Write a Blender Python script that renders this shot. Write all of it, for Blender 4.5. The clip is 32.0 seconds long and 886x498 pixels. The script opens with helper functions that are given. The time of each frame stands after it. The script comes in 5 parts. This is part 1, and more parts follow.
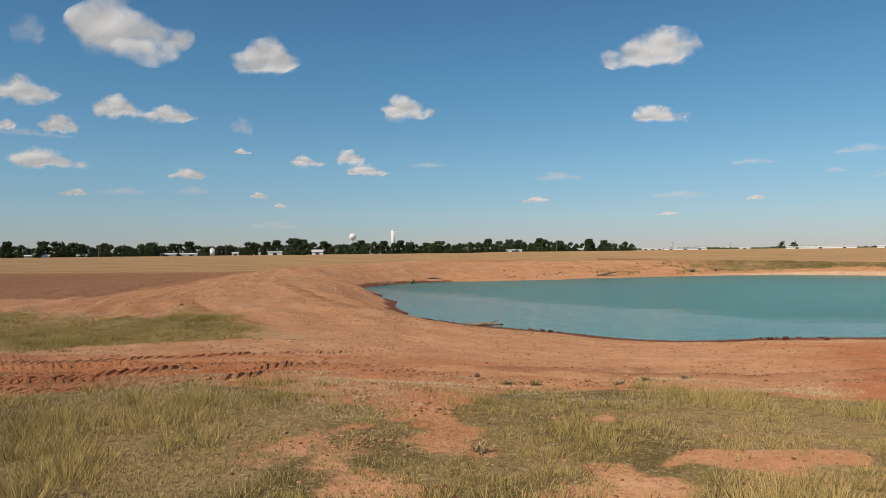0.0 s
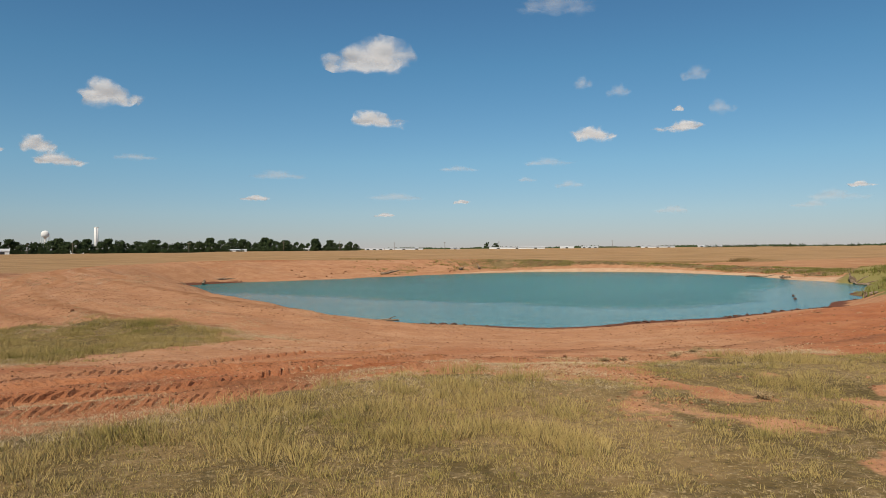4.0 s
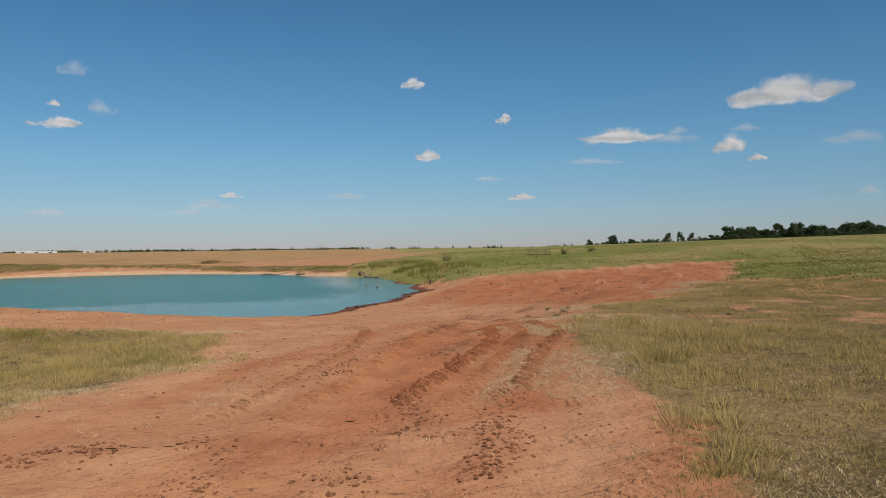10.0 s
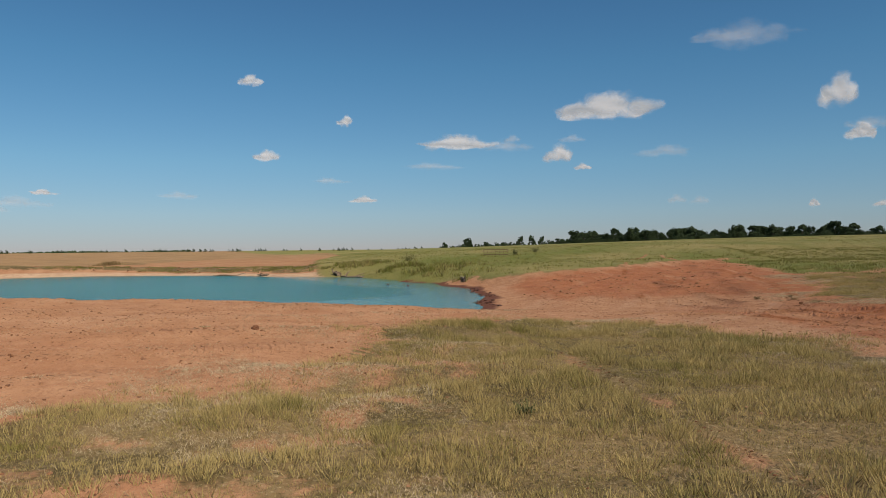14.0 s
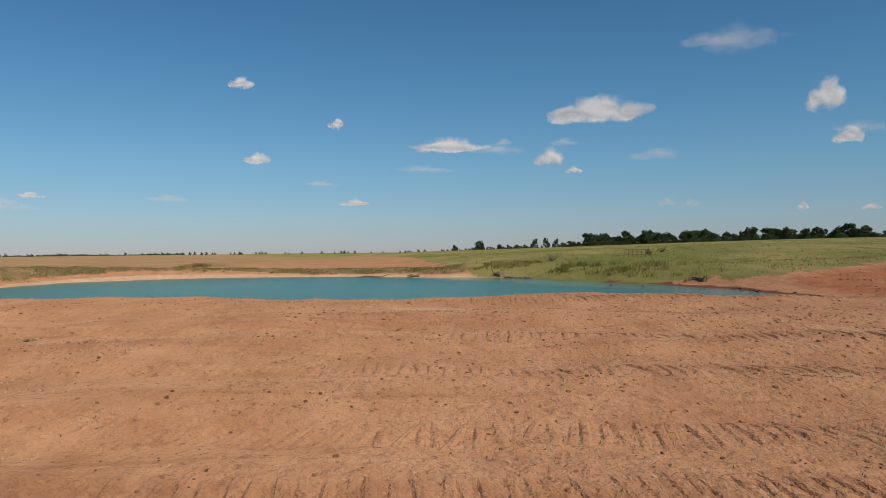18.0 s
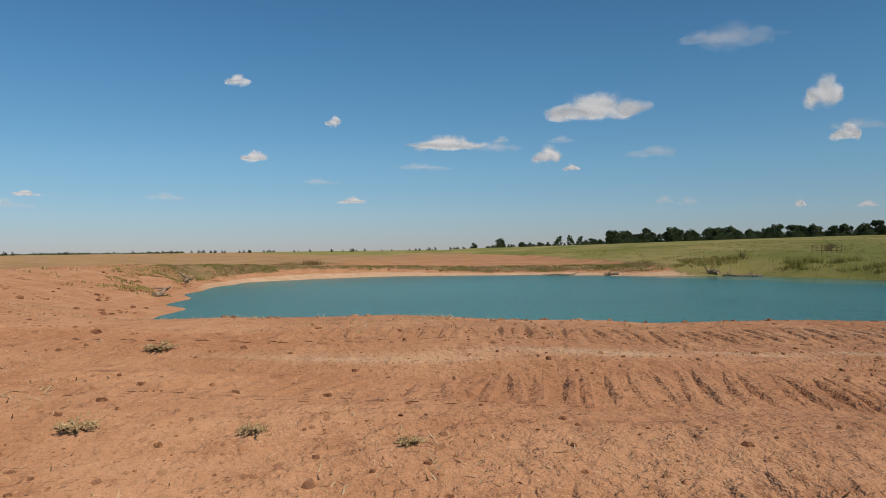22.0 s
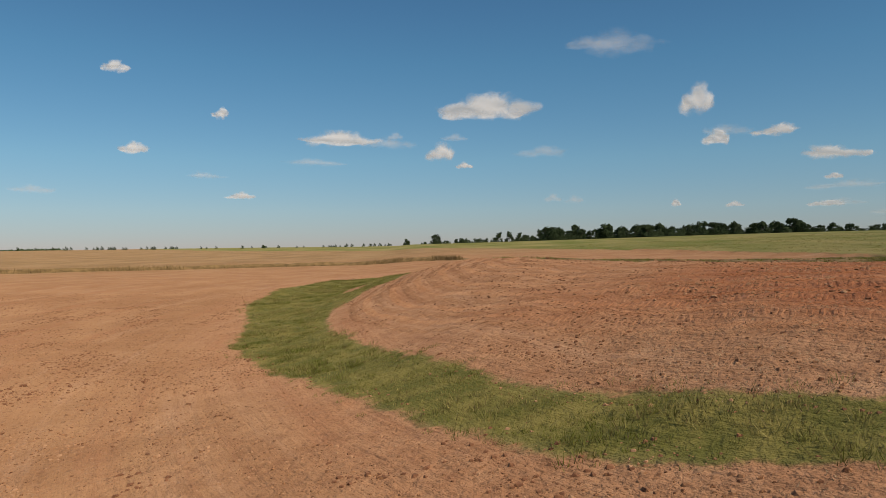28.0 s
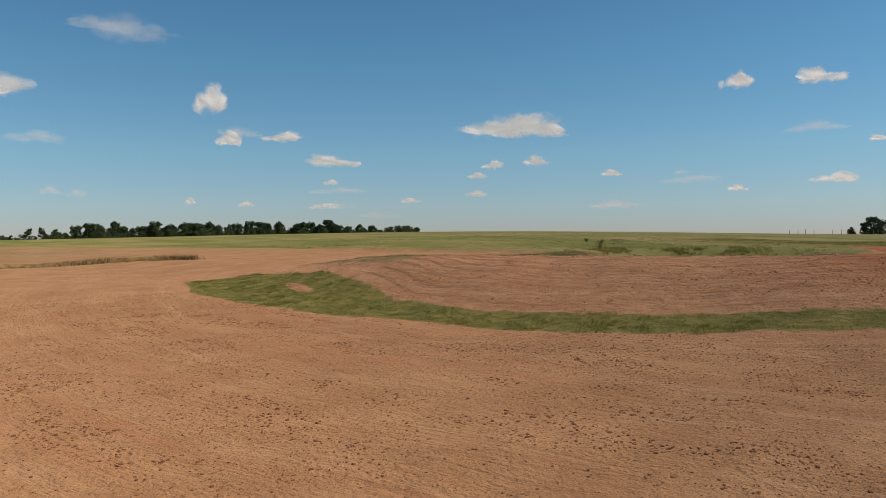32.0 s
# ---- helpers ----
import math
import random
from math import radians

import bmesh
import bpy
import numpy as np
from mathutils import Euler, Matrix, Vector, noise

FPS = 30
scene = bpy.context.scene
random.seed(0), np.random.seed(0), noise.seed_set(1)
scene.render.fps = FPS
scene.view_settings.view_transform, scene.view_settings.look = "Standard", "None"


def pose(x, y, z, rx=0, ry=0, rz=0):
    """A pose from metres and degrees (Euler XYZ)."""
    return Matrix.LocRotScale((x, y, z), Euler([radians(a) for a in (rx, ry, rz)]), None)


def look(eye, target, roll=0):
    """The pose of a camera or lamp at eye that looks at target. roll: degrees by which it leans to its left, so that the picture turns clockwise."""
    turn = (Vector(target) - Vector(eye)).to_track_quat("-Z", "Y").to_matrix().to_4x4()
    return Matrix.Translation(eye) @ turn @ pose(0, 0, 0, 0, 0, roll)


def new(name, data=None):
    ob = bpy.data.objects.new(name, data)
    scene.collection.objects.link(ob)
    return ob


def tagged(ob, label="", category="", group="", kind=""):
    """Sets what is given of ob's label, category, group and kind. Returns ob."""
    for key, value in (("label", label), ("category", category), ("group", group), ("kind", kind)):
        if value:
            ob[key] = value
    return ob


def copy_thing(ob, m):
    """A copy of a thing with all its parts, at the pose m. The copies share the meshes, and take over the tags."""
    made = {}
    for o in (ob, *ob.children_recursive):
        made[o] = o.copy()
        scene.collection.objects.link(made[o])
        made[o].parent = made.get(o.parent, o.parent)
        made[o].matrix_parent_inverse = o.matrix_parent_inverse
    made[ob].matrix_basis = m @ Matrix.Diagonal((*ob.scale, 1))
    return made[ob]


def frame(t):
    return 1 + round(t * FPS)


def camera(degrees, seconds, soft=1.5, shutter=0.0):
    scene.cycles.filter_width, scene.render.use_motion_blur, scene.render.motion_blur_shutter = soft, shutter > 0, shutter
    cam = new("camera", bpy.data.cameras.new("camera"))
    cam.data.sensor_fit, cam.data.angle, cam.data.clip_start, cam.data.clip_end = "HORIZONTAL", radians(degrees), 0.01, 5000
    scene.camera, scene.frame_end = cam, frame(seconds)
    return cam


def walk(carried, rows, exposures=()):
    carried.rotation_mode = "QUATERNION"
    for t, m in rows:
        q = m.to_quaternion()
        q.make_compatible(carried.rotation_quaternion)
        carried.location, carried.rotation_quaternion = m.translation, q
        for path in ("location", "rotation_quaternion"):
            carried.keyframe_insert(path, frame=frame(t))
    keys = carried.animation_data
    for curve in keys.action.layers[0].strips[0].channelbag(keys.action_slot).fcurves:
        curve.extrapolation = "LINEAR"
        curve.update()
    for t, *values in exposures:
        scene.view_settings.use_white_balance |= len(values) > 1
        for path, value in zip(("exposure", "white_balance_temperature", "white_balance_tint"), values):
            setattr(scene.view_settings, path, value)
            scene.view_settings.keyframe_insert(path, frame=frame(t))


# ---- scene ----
# The plan is drawn in units of PLAN metres.
PLAN = 1.55
# seconds, place in plan units, then degrees: yaw to the left of +y, pitch up, lean
PATH = [
    (0.0, 0.00, 0.00, 2.28, 0.52, 0.18, -0.58),
    (0.5, -0.91, -0.26, 2.26, -4.02, 0.12, -0.68),
    (1.0, -1.72, -0.47, 2.26, -7.58, 0.05, -0.67),
    (1.5, -2.52, -0.56, 2.26, -11.34, -0.01, -0.63),
    (2.0, -3.31, -0.66, 2.27, -14.84, -0.04, -0.61),
    (2.5, -4.11, -0.68, 2.30, -16.93, -0.07, -0.56),
    (3.0, -4.85, -0.64, 2.33, -18.46, -0.05, -0.49),
    (3.5, -5.62, -0.48, 2.36, -20.05, -0.05, -0.45),
    (5.5, -8.19, 0.84, 2.24, -28.95, 0.01, -0.65),
    (6.0, -8.94, 1.01, 2.27, -31.08, 0.01, -0.70),
    (6.5, -9.80, 1.41, 2.30, -32.45, 0.01, -0.68),
    (7.0, -10.66, 1.85, 2.29, -34.70, 0.05, -0.66),
    (7.5, -11.67, 2.43, 2.25, -39.90, 0.03, -0.72),
    (8.0, -12.70, 3.05, 2.22, -47.95, -0.02, -0.76),
    (8.5, -13.87, 3.64, 2.20, -57.56, -0.09, -0.73),
    (9.0, -14.97, 4.32, 2.18, -62.56, -0.10, -0.68),
    (9.5, -15.90, 5.41, 2.14, -66.30, -0.06, -0.60),
    (10.0, -16.62, 6.54, 2.10, -69.48, -0.07, -0.61),
    (10.5, -17.33, 7.75, 2.08, -71.91, -0.08, -0.58),
    (11.0, -17.91, 8.95, 2.08, -74.08, -0.07, -0.51),
    (11.5, -18.48, 10.33, 2.10, -76.50, -0.07, -0.44),
    (12.0, -18.95, 11.69, 2.12, -78.70, -0.08, -0.41),
    (12.5, -19.28, 13.29, 2.10, -80.46, -0.06, -0.41),
    (13.0, -19.59, 14.77, 2.04, -81.40, -0.03, -0.40),
    (13.5, -19.80, 16.37, 1.98, -82.03, 0.03, -0.46),
    (14.0, -20.04, 17.89, 1.94, -82.53, 0.04, -0.50),
    (14.5, -20.22, 19.61, 1.93, -82.99, 0.09, -0.51),
    (15.0, -20.26, 21.26, 1.91, -83.11, 0.14, -0.50),
    (15.5, -20.39, 23.07, 1.86, -83.22, 0.18, -0.51),
    (17.5, -19.52, 30.67, 1.78, -83.47, 0.28, -0.52),
    (18.0, -19.26, 32.61, 1.78, -83.51, 0.29, -0.55),
    (18.5, -18.98, 34.65, 1.78, -83.58, 0.32, -0.58),
    (19.0, -18.62, 36.64, 1.78, -83.64, 0.30, -0.59),
    (19.5, -18.17, 38.74, 1.80, -83.67, 0.26, -0.59),
    (20.0, -17.68, 40.81, 1.82, -83.78, 0.21, -0.62),
    (20.5, -17.20, 42.96, 1.83, -83.85, 0.18, -0.60),
    (21.0, -16.71, 45.04, 1.82, -83.90, 0.16, -0.59),
    (21.5, -16.29, 47.19, 1.81, -83.97, 0.13, -0.65),
    (22.0, -15.93, 49.16, 1.79, -84.01, 0.12, -0.64),
    (22.5, -15.74, 51.26, 1.78, -84.04, 0.11, -0.60),
    (23.0, -15.78, 53.43, 1.76, -84.08, 0.14, -0.60),
    (23.5, -15.74, 55.71, 1.74, -84.10, 0.15, -0.64),
    (24.0, -15.47, 58.00, 1.75, -84.21, 0.17, -0.70),
    (24.5, -15.09, 60.59, 1.78, -85.11, 0.14, -0.70),
    (26.5, -11.59, 70.07, 1.90, -88.51, -0.05, -0.64),
    (27.0, -10.60, 72.94, 1.83, -89.34, -0.11, -0.60),
    (27.5, -9.61, 75.86, 1.76, -90.31, -0.15, -0.62),
    (28.0, -8.97, 78.47, 1.72, -93.17, -0.23, -0.66),
    (28.5, -8.82, 81.42, 1.73, -96.45, -0.30, -0.64),
    (29.0, -8.73, 84.22, 1.77, -101.00, -0.37, -0.63),
    (29.5, -8.61, 87.33, 1.82, -107.70, -0.47, -0.63),
    (30.0, -8.39, 90.31, 1.87, -113.41, -0.57, -0.59),
    (30.5, -7.87, 93.34, 1.92, -118.31, -0.66, -0.57),
    (31.0, -7.10, 96.10, 1.97, -122.38, -0.69, -0.50),
    (31.5, -6.07, 98.97, 2.01, -126.98, -0.72, -0.49),
    (32.0, -5.05, 101.69, 2.04, -131.55, -0.75, -0.47),
]
cam = camera(64.17, 32.0, soft=0.8)


def held(yaw, pitch, lean):
    return Matrix.Rotation(radians(yaw), 4, "Z") @ Matrix.Rotation(radians(90 + pitch), 4, "X") @ Matrix.Rotation(radians(lean), 4, "Z")


walk(cam, [(t, Matrix.Translation((x * PLAN, y * PLAN, z * PLAN)) @ held(a, b, c)) for t, x, y, z, a, b, c in PATH],
     exposures=[(0.0, 0.02, 7050, 10), (3.5, -0.06, 7000, 10), (8.0, -0.2, 6680, 10), (15.0, -0.2, 6660, 10), (22.0, -0.15, 6650, 10), (26.5, -0.13, 7000, 10), (29.0, -0.1, 7150, 10), (32.0, 0.08, 7250, 10)])

# ---- sky and sun ----
SUN_AZ, SUN_EL = 136.0, 48.0  # to the left of +y, and above the horizon
world = bpy.data.worlds.new("sky")
scene.world = world
world.use_nodes = True
wt = world.node_tree
wt.nodes.clear()
sky = wt.nodes.new("ShaderNodeTexSky")
sky.sky_type, sky.sun_disc = "NISHITA", False
sky.sun_elevation, sky.sun_rotation = radians(SUN_EL), radians(-SUN_AZ)
sky.air_density, sky.dust_density, sky.ozone_density = 1.0, 0.0, 1.5
# the deep polarised blue above and the grey-blue haze near the horizon
up = wt.nodes.new("ShaderNodeTexCoord")
split = wt.nodes.new("ShaderNodeSeparateXYZ")
ramp = wt.nodes.new("ShaderNodeValToRGB")
for pos, col in ((0.0, (0.48, 0.555, 0.87)), (0.05, (0.56, 0.72, 0.97)), (0.12, (0.56, 0.85, 1.04)), (0.25, (0.47, 0.88, 1.07)), (0.6, (0.34, 0.70, 1.0))):
    e = ramp.color_ramp.elements[0] if pos == 0.0 else ramp.color_ramp.elements.new(pos)
    e.position, e.color = pos, (*col, 1)
tint = wt.nodes.new("ShaderNodeMix")
tint.data_type, tint.blend_type = "RGBA", "MULTIPLY"
tint.inputs[0].default_value = 1.0
back = wt.nodes.new("ShaderNodeBackground")
back.inputs[1].default_value = 0.085
wout = wt.nodes.new("ShaderNodeOutputWorld")
for a, b in ((up.outputs["Generated"], split.inputs[0]), (split.outputs[2], ramp.inputs[0]), (sky.outputs[0], tint.inputs[6]), (ramp.outputs[0], tint.inputs[7]),
             (tint.outputs[2], back.inputs[0]), (back.outputs[0], wout.inputs[0])):
    wt.links.new(a, b)
sun = new("sun", bpy.data.lights.new("sun", "SUN"))
sun.data.energy, sun.data.angle, sun.data.color = 5.0, radians(0.53), (1.0, 0.92, 0.80)
sa, se = radians(SUN_AZ), radians(SUN_EL)
sun.matrix_world = look((-math.sin(sa) * math.cos(se) * 50, math.cos(sa) * math.cos(se) * 50, math.sin(se) * 50), (0, 0, 0))

# ---- materials ----
class Nodes:
    """Short hand for a material's node tree."""

    def __init__(self, name, roughness=0.9):
        self.m = bpy.data.materials.new(name)
        self.m.use_nodes = True
        self.t = self.m.node_tree
        self.p = self.t.nodes["Principled BSDF"]
        self.p.inputs["Roughness"].default_value = roughness
        self.p.inputs["Specular IOR Level"].default_value = 0.2
        self.p.inputs["Diffuse Roughness"].default_value = 0.7
        self.pos = self.t.nodes.new("ShaderNodeTexCoord").outputs["Object"]

    def link(self, a, b):
        self.t.links.new(a, b)

    def noise(self, scale, detail=4.0, rough=0.6, stretch=None, vec=None, turn=0.0):
        n = self.t.nodes.new("ShaderNodeTexNoise")
        n.inputs["Scale"].default_value, n.inputs["Detail"].default_value, n.inputs["Roughness"].default_value = scale, detail, rough
        v = vec or self.pos
        if stretch:
            mp = self.t.nodes.new("ShaderNodeMapping")
            mp.inputs["Scale"].default_value = stretch
            mp.inputs["Rotation"].default_value = (0, 0, radians(turn))
            self.link(v, mp.inputs[0])
            v = mp.outputs[0]
        self.link(v, n.inputs["Vector"])
        return n.outputs[0]

    def attr(self, name):
        n = self.t.nodes.new("ShaderNodeAttribute")
        n.attribute_name = name
        return n.outputs["Fac"]

    def math(self, op, a, b=None, clamp=False):
        n = self.t.nodes.new("ShaderNodeMath")
        n.operation, n.use_clamp = op, clamp
        for i, v in enumerate((a, b)):
            if v is None:
                continue
            if isinstance(v, (int, float)):
                n.inputs[i].default_value = v
            else:
                self.link(v, n.inputs[i])
        return n.outputs[0]

    def span(self, v, a, b, c=0.0, d=1.0):
        n = self.t.nodes.new("ShaderNodeMapRange")
        n.interpolation_type = "SMOOTHSTEP"
        self.link(v, n.inputs[0])
        for i, x in enumerate((a, b, c, d)):
            n.inputs[i + 1].default_value = x
        return n.outputs[0]

    def mix(self, f, a, b):
        n = self.t.nodes.new("ShaderNodeMix")
        n.data_type = "RGBA"
        for i, v in ((0, f), (6, a), (7, b)):
            if isinstance(v, (int, float)):
                n.inputs[i].default_value = v
            elif isinstance(v, tuple):
                n.inputs[i].default_value = (*v, 1)
            else:
                self.link(v, n.inputs[i])
        return n.outputs[2]

    def color(self, c):
        if isinstance(c, tuple):
            self.p.inputs["Base Color"].default_value = (*c, 1)
        else:
            self.link(c, self.p.inputs["Base Color"])
        return self

    def bump(self, h, strength=0.5, distance=0.05):
        n = self.t.nodes.new("ShaderNodeBump")
        n.inputs["Strength"].default_value, n.inputs["Distance"].default_value = strength, distance
        self.link(h, n.inputs["Height"])
        self.link(n.outputs[0], self.p.inputs["Normal"])
        return self


def lane_noise(n, across, along):
    """Streaks that run along the machines' lanes."""
    v = n.t.nodes.new("ShaderNodeCombineXYZ")
    n.link(n.attr("lane"), v.inputs[0])
    n.link(n.attr("along"), v.inputs[1])
    return n.noise(1.0, 5, 0.65, (across, along, 1), vec=v.outputs[0])


def dirt_color(n, red_share=None):
    """Red earth: packed and wet-red, dry tan crust, and fine grain."""
    big, mid, fine = n.noise(0.11, 5), n.noise(1.3, 6, 0.65), n.noise(17, 5, 0.7)
    red = n.mix(n.span(mid, 0.3, 0.7), (0.295, 0.100, 0.042), (0.390, 0.152, 0.066))
    tan = n.mix(n.span(mid, 0.3, 0.72), (0.355, 0.172, 0.086), (0.450, 0.241, 0.130))
    field = n.mix(n.span(n.noise(0.35, 5, 0.6), 0.3, 0.7), (0.305, 0.152, 0.071), (0.400, 0.216, 0.108))
    redness = n.span(n.math("ADD", n.attr("red") if red_share is None else red_share, n.math("MULTIPLY", n.math("SUBTRACT", big, 0.5), 0.9)), 0.2, 0.8)
    c = n.mix(redness, tan, red)
    c = n.mix(n.span(n.attr("red"), -0.35, -0.8), c, n.mix(n.span(mid, 0.35, 0.65), (0.44, 0.285, 0.175), (0.53, 0.365, 0.235)))
    stubble = n.mix(n.span(n.noise(0.05, 5, 0.6, (1, 2.2, 1)), 0.35, 0.65), (0.225, 0.140, 0.060), (0.32, 0.204, 0.097))
    field = n.mix(n.attr("stubble"), field, stubble)
    c = n.mix(n.span(n.attr("field"), 0.2, 0.8), c, field)
    c = n.mix(n.span(fine, 0.55, 0.75, 0.0, 0.35), c, (0.46, 0.262, 0.148))
    c = n.mix(n.span(n.noise(3.4, 6, 0.75), 0.54, 0.68, 0.0, 0.45), c, (0.21, 0.085, 0.042))
    streak = lane_noise(n, 3.2, 0.25)
    c = n.mix(n.span(streak, 0.54, 0.74, 0.0, 0.45), c, (0.24, 0.095, 0.045))
    broad = lane_noise(n, 0.9, 0.10)
    c = n.mix(n.span(broad, 0.5, 0.68, 0.0, 0.5), c, (0.34, 0.148, 0.072))
    c = n.mix(n.span(broad, 0.46, 0.32, 0.0, 0.4), c, (0.48, 0.285, 0.172))
    c = n.mix(n.span(n.noise(7, 6, 0.8), 0.57, 0.65, 0.0, 0.6), c, (0.15, 0.060, 0.031))
    c = n.mix(n.span(n.noise(22, 4, 0.8), 0.60, 0.68, 0.0, 0.6), c, (0.14, 0.055, 0.028))
    c = n.mix(n.span(n.noise(27, 4, 0.8), 0.60, 0.68, 0.0, 0.45), c, (0.64, 0.42, 0.26))
    c = n.mix(n.span(n.math("ADD", n.attr("soil_darkening"), n.math("MULTIPLY", n.math("SUBTRACT", n.noise(2.5, 6, 0.8), 0.5), 1.6)), 0.25, 1.4), c, (0.17, 0.072, 0.036))
    return c


def ground_material():
    n = Nodes("earth_and_sod", 0.95)
    c = dirt_color(n)
    # wet, dark mud by the water
    wet = n.span(n.math("ADD", n.attr("wet"), n.math("MULTIPLY", n.math("SUBTRACT", n.noise(0.8, 5), 0.5), 0.9)), 0.45, 0.75)
    c = n.mix(wet, c, (0.13, 0.05, 0.028))
    # sod: green and straw in patches, with thatch and painted shade between the tufts
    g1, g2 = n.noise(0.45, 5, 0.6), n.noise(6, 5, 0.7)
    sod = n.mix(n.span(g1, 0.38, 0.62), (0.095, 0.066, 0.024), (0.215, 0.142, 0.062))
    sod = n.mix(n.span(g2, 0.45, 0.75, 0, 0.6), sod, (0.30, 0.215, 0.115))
    # dark patches: dead thatch, plus shade put into the soil colour
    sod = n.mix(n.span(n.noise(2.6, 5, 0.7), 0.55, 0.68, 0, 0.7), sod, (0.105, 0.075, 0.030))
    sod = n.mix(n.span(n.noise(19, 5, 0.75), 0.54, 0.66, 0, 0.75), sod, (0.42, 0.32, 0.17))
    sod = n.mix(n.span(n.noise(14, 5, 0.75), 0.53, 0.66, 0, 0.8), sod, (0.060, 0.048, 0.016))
    far = n.mix(n.span(n.noise(0.025, 6, 0.6, (1, 2.6, 1)), 0.35, 0.65), (0.130, 0.140, 0.028), (0.26, 0.210, 0.078))
    far = n.mix(n.span(n.noise(0.16, 6, 0.7), 0.5, 0.7, 0, 0.55), far, (0.105, 0.125, 0.024))
    sod = n.mix(n.span(n.attr("pasture"), 0.3, 0.7), sod, far)
    lush = n.mix(n.span(n.noise(1.2, 5, 0.6), 0.35, 0.65), (0.105, 0.102, 0.021), (0.20, 0.165, 0.045))
    sod = n.mix(n.span(n.attr("verge"), 0.3, 0.7), sod, lush)
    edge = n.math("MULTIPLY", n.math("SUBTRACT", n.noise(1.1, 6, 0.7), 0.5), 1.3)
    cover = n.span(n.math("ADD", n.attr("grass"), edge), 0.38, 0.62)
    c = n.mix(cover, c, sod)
    n.color(c)
    h = n.math("ADD", n.math("MULTIPLY", n.noise(3.0, 6, 0.65), 1.2), n.math("MULTIPLY", n.noise(28, 4, 0.6), 0.14))
    h = n.math("ADD", h, n.math("MULTIPLY", lane_noise(n, 5.0, 0.5), 0.9))
    h = n.math("ADD", h, n.math("MULTIPLY", n.noise(11, 4, 0.65), 0.85))
    n.bump(h, 1.0, 0.13)
    return n.m


def clod_material():
    n = Nodes("earth_clod", 0.95)
    r = n.t.nodes.new("ShaderNodeNewGeometry").outputs["Random Per Island"]
    c = n.mix(n.span(r, 0.0, 1.0), (0.13, 0.054, 0.027), (0.42, 0.235, 0.130))
    n.color(n.mix(n.span(n.noise(30, 4), 0.45, 0.7), c, (0.40, 0.19, 0.085)))
    return n.m


def grass_material(name, green, straw, low, high):
    n = Nodes(name, 0.75)
    r = n.t.nodes.new("ShaderNodeNewGeometry").outputs["Random Per Island"]
    patch = n.noise(0.5, 4, 0.6)
    tone = n.math("ADD", n.math("MULTIPLY", r, 0.3), n.math("MULTIPLY", n.attr("tuft"), 0.5))
    spot = n.math("ADD", n.math("MULTIPLY", n.math("SUBTRACT", patch, 0.5), 2.6), n.math("MULTIPLY", n.math("SUBTRACT", n.noise(1.9, 3, 0.6), 0.5), 1.6))
    f = n.span(n.math("ADD", tone, spot), low, high)
    c = n.mix(f, green, straw)
    n.color(n.mix(n.span(r, 0.82, 0.88, 0.0, 0.85), c, (0.13, 0.085, 0.040)))
    tl = n.t.nodes.new("ShaderNodeBsdfTranslucent")
    n.link(n.p.inputs["Base Color"].links[0].from_socket, tl.inputs[0])
    mx = n.t.nodes.new("ShaderNodeMixShader")
    mx.inputs[0].default_value = 0.25
    n.link(n.p.outputs[0], mx.inputs[1])
    n.link(tl.outputs[0], mx.inputs[2])
    n.link(mx.outputs[0], n.t.nodes["Material Output"].inputs[0])
    return n.m


def water_material():
    n = Nodes("pond_water", 0.12)
    n.p.inputs["Specular IOR Level"].default_value = 0.5
    n.p.inputs["IOR"].default_value = 1.33
    n.color(n.mix(n.span(n.noise(0.06, 4), 0.35, 0.65), (0.020, 0.122, 0.112), (0.030, 0.150, 0.132)))
    ripple = n.noise(2.6, 4, 0.62, (1.0, 2.0, 1), turn=20)
    # wind-roughened water beyond a calm belt along the sheltered south and south-west banks
    sep = n.t.nodes.new("ShaderNodeSeparateXYZ")
    n.link(n.pos, sep.inputs[0])
    west = n.math("ADD", n.math("MULTIPLY", sep.outputs[0], 0.814), n.math("MULTIPLY", sep.outputs[1], 0.581))
    south = n.math("ADD", n.math("MULTIPLY", sep.outputs[0], -0.6), n.math("MULTIPLY", sep.outputs[1], 0.8))
    both = n.t.nodes.new("ShaderNodeMath")
    both.operation = "SMOOTH_MIN"
    both.inputs[2].default_value = 7.0
    n.link(n.math("SUBTRACT", west, 25.2), both.inputs[0])
    n.link(n.math("SUBTRACT", south, 9.4), both.inputs[1])
    lee = both.outputs[0]
    lee = n.math("ADD", lee, n.math("MULTIPLY", n.math("SUBTRACT", n.noise(0.16, 4, 0.6), 0.5), 5.0))
    wind = n.span(lee, -1.2, 1.8, 0.12, 1.0)
    chop = n.math("ADD", ripple, n.math("MULTIPLY", n.noise(1.1, 3, 0.6, (1.0, 1.7, 1), turn=20), 0.8))
    n.bump(n.math("MULTIPLY", chop, wind), 1.0, 0.34)
    n.link(n.span(lee, -1.2, 1.8, 0.10, 0.20), n.p.inputs["Roughness"])
    return n.m


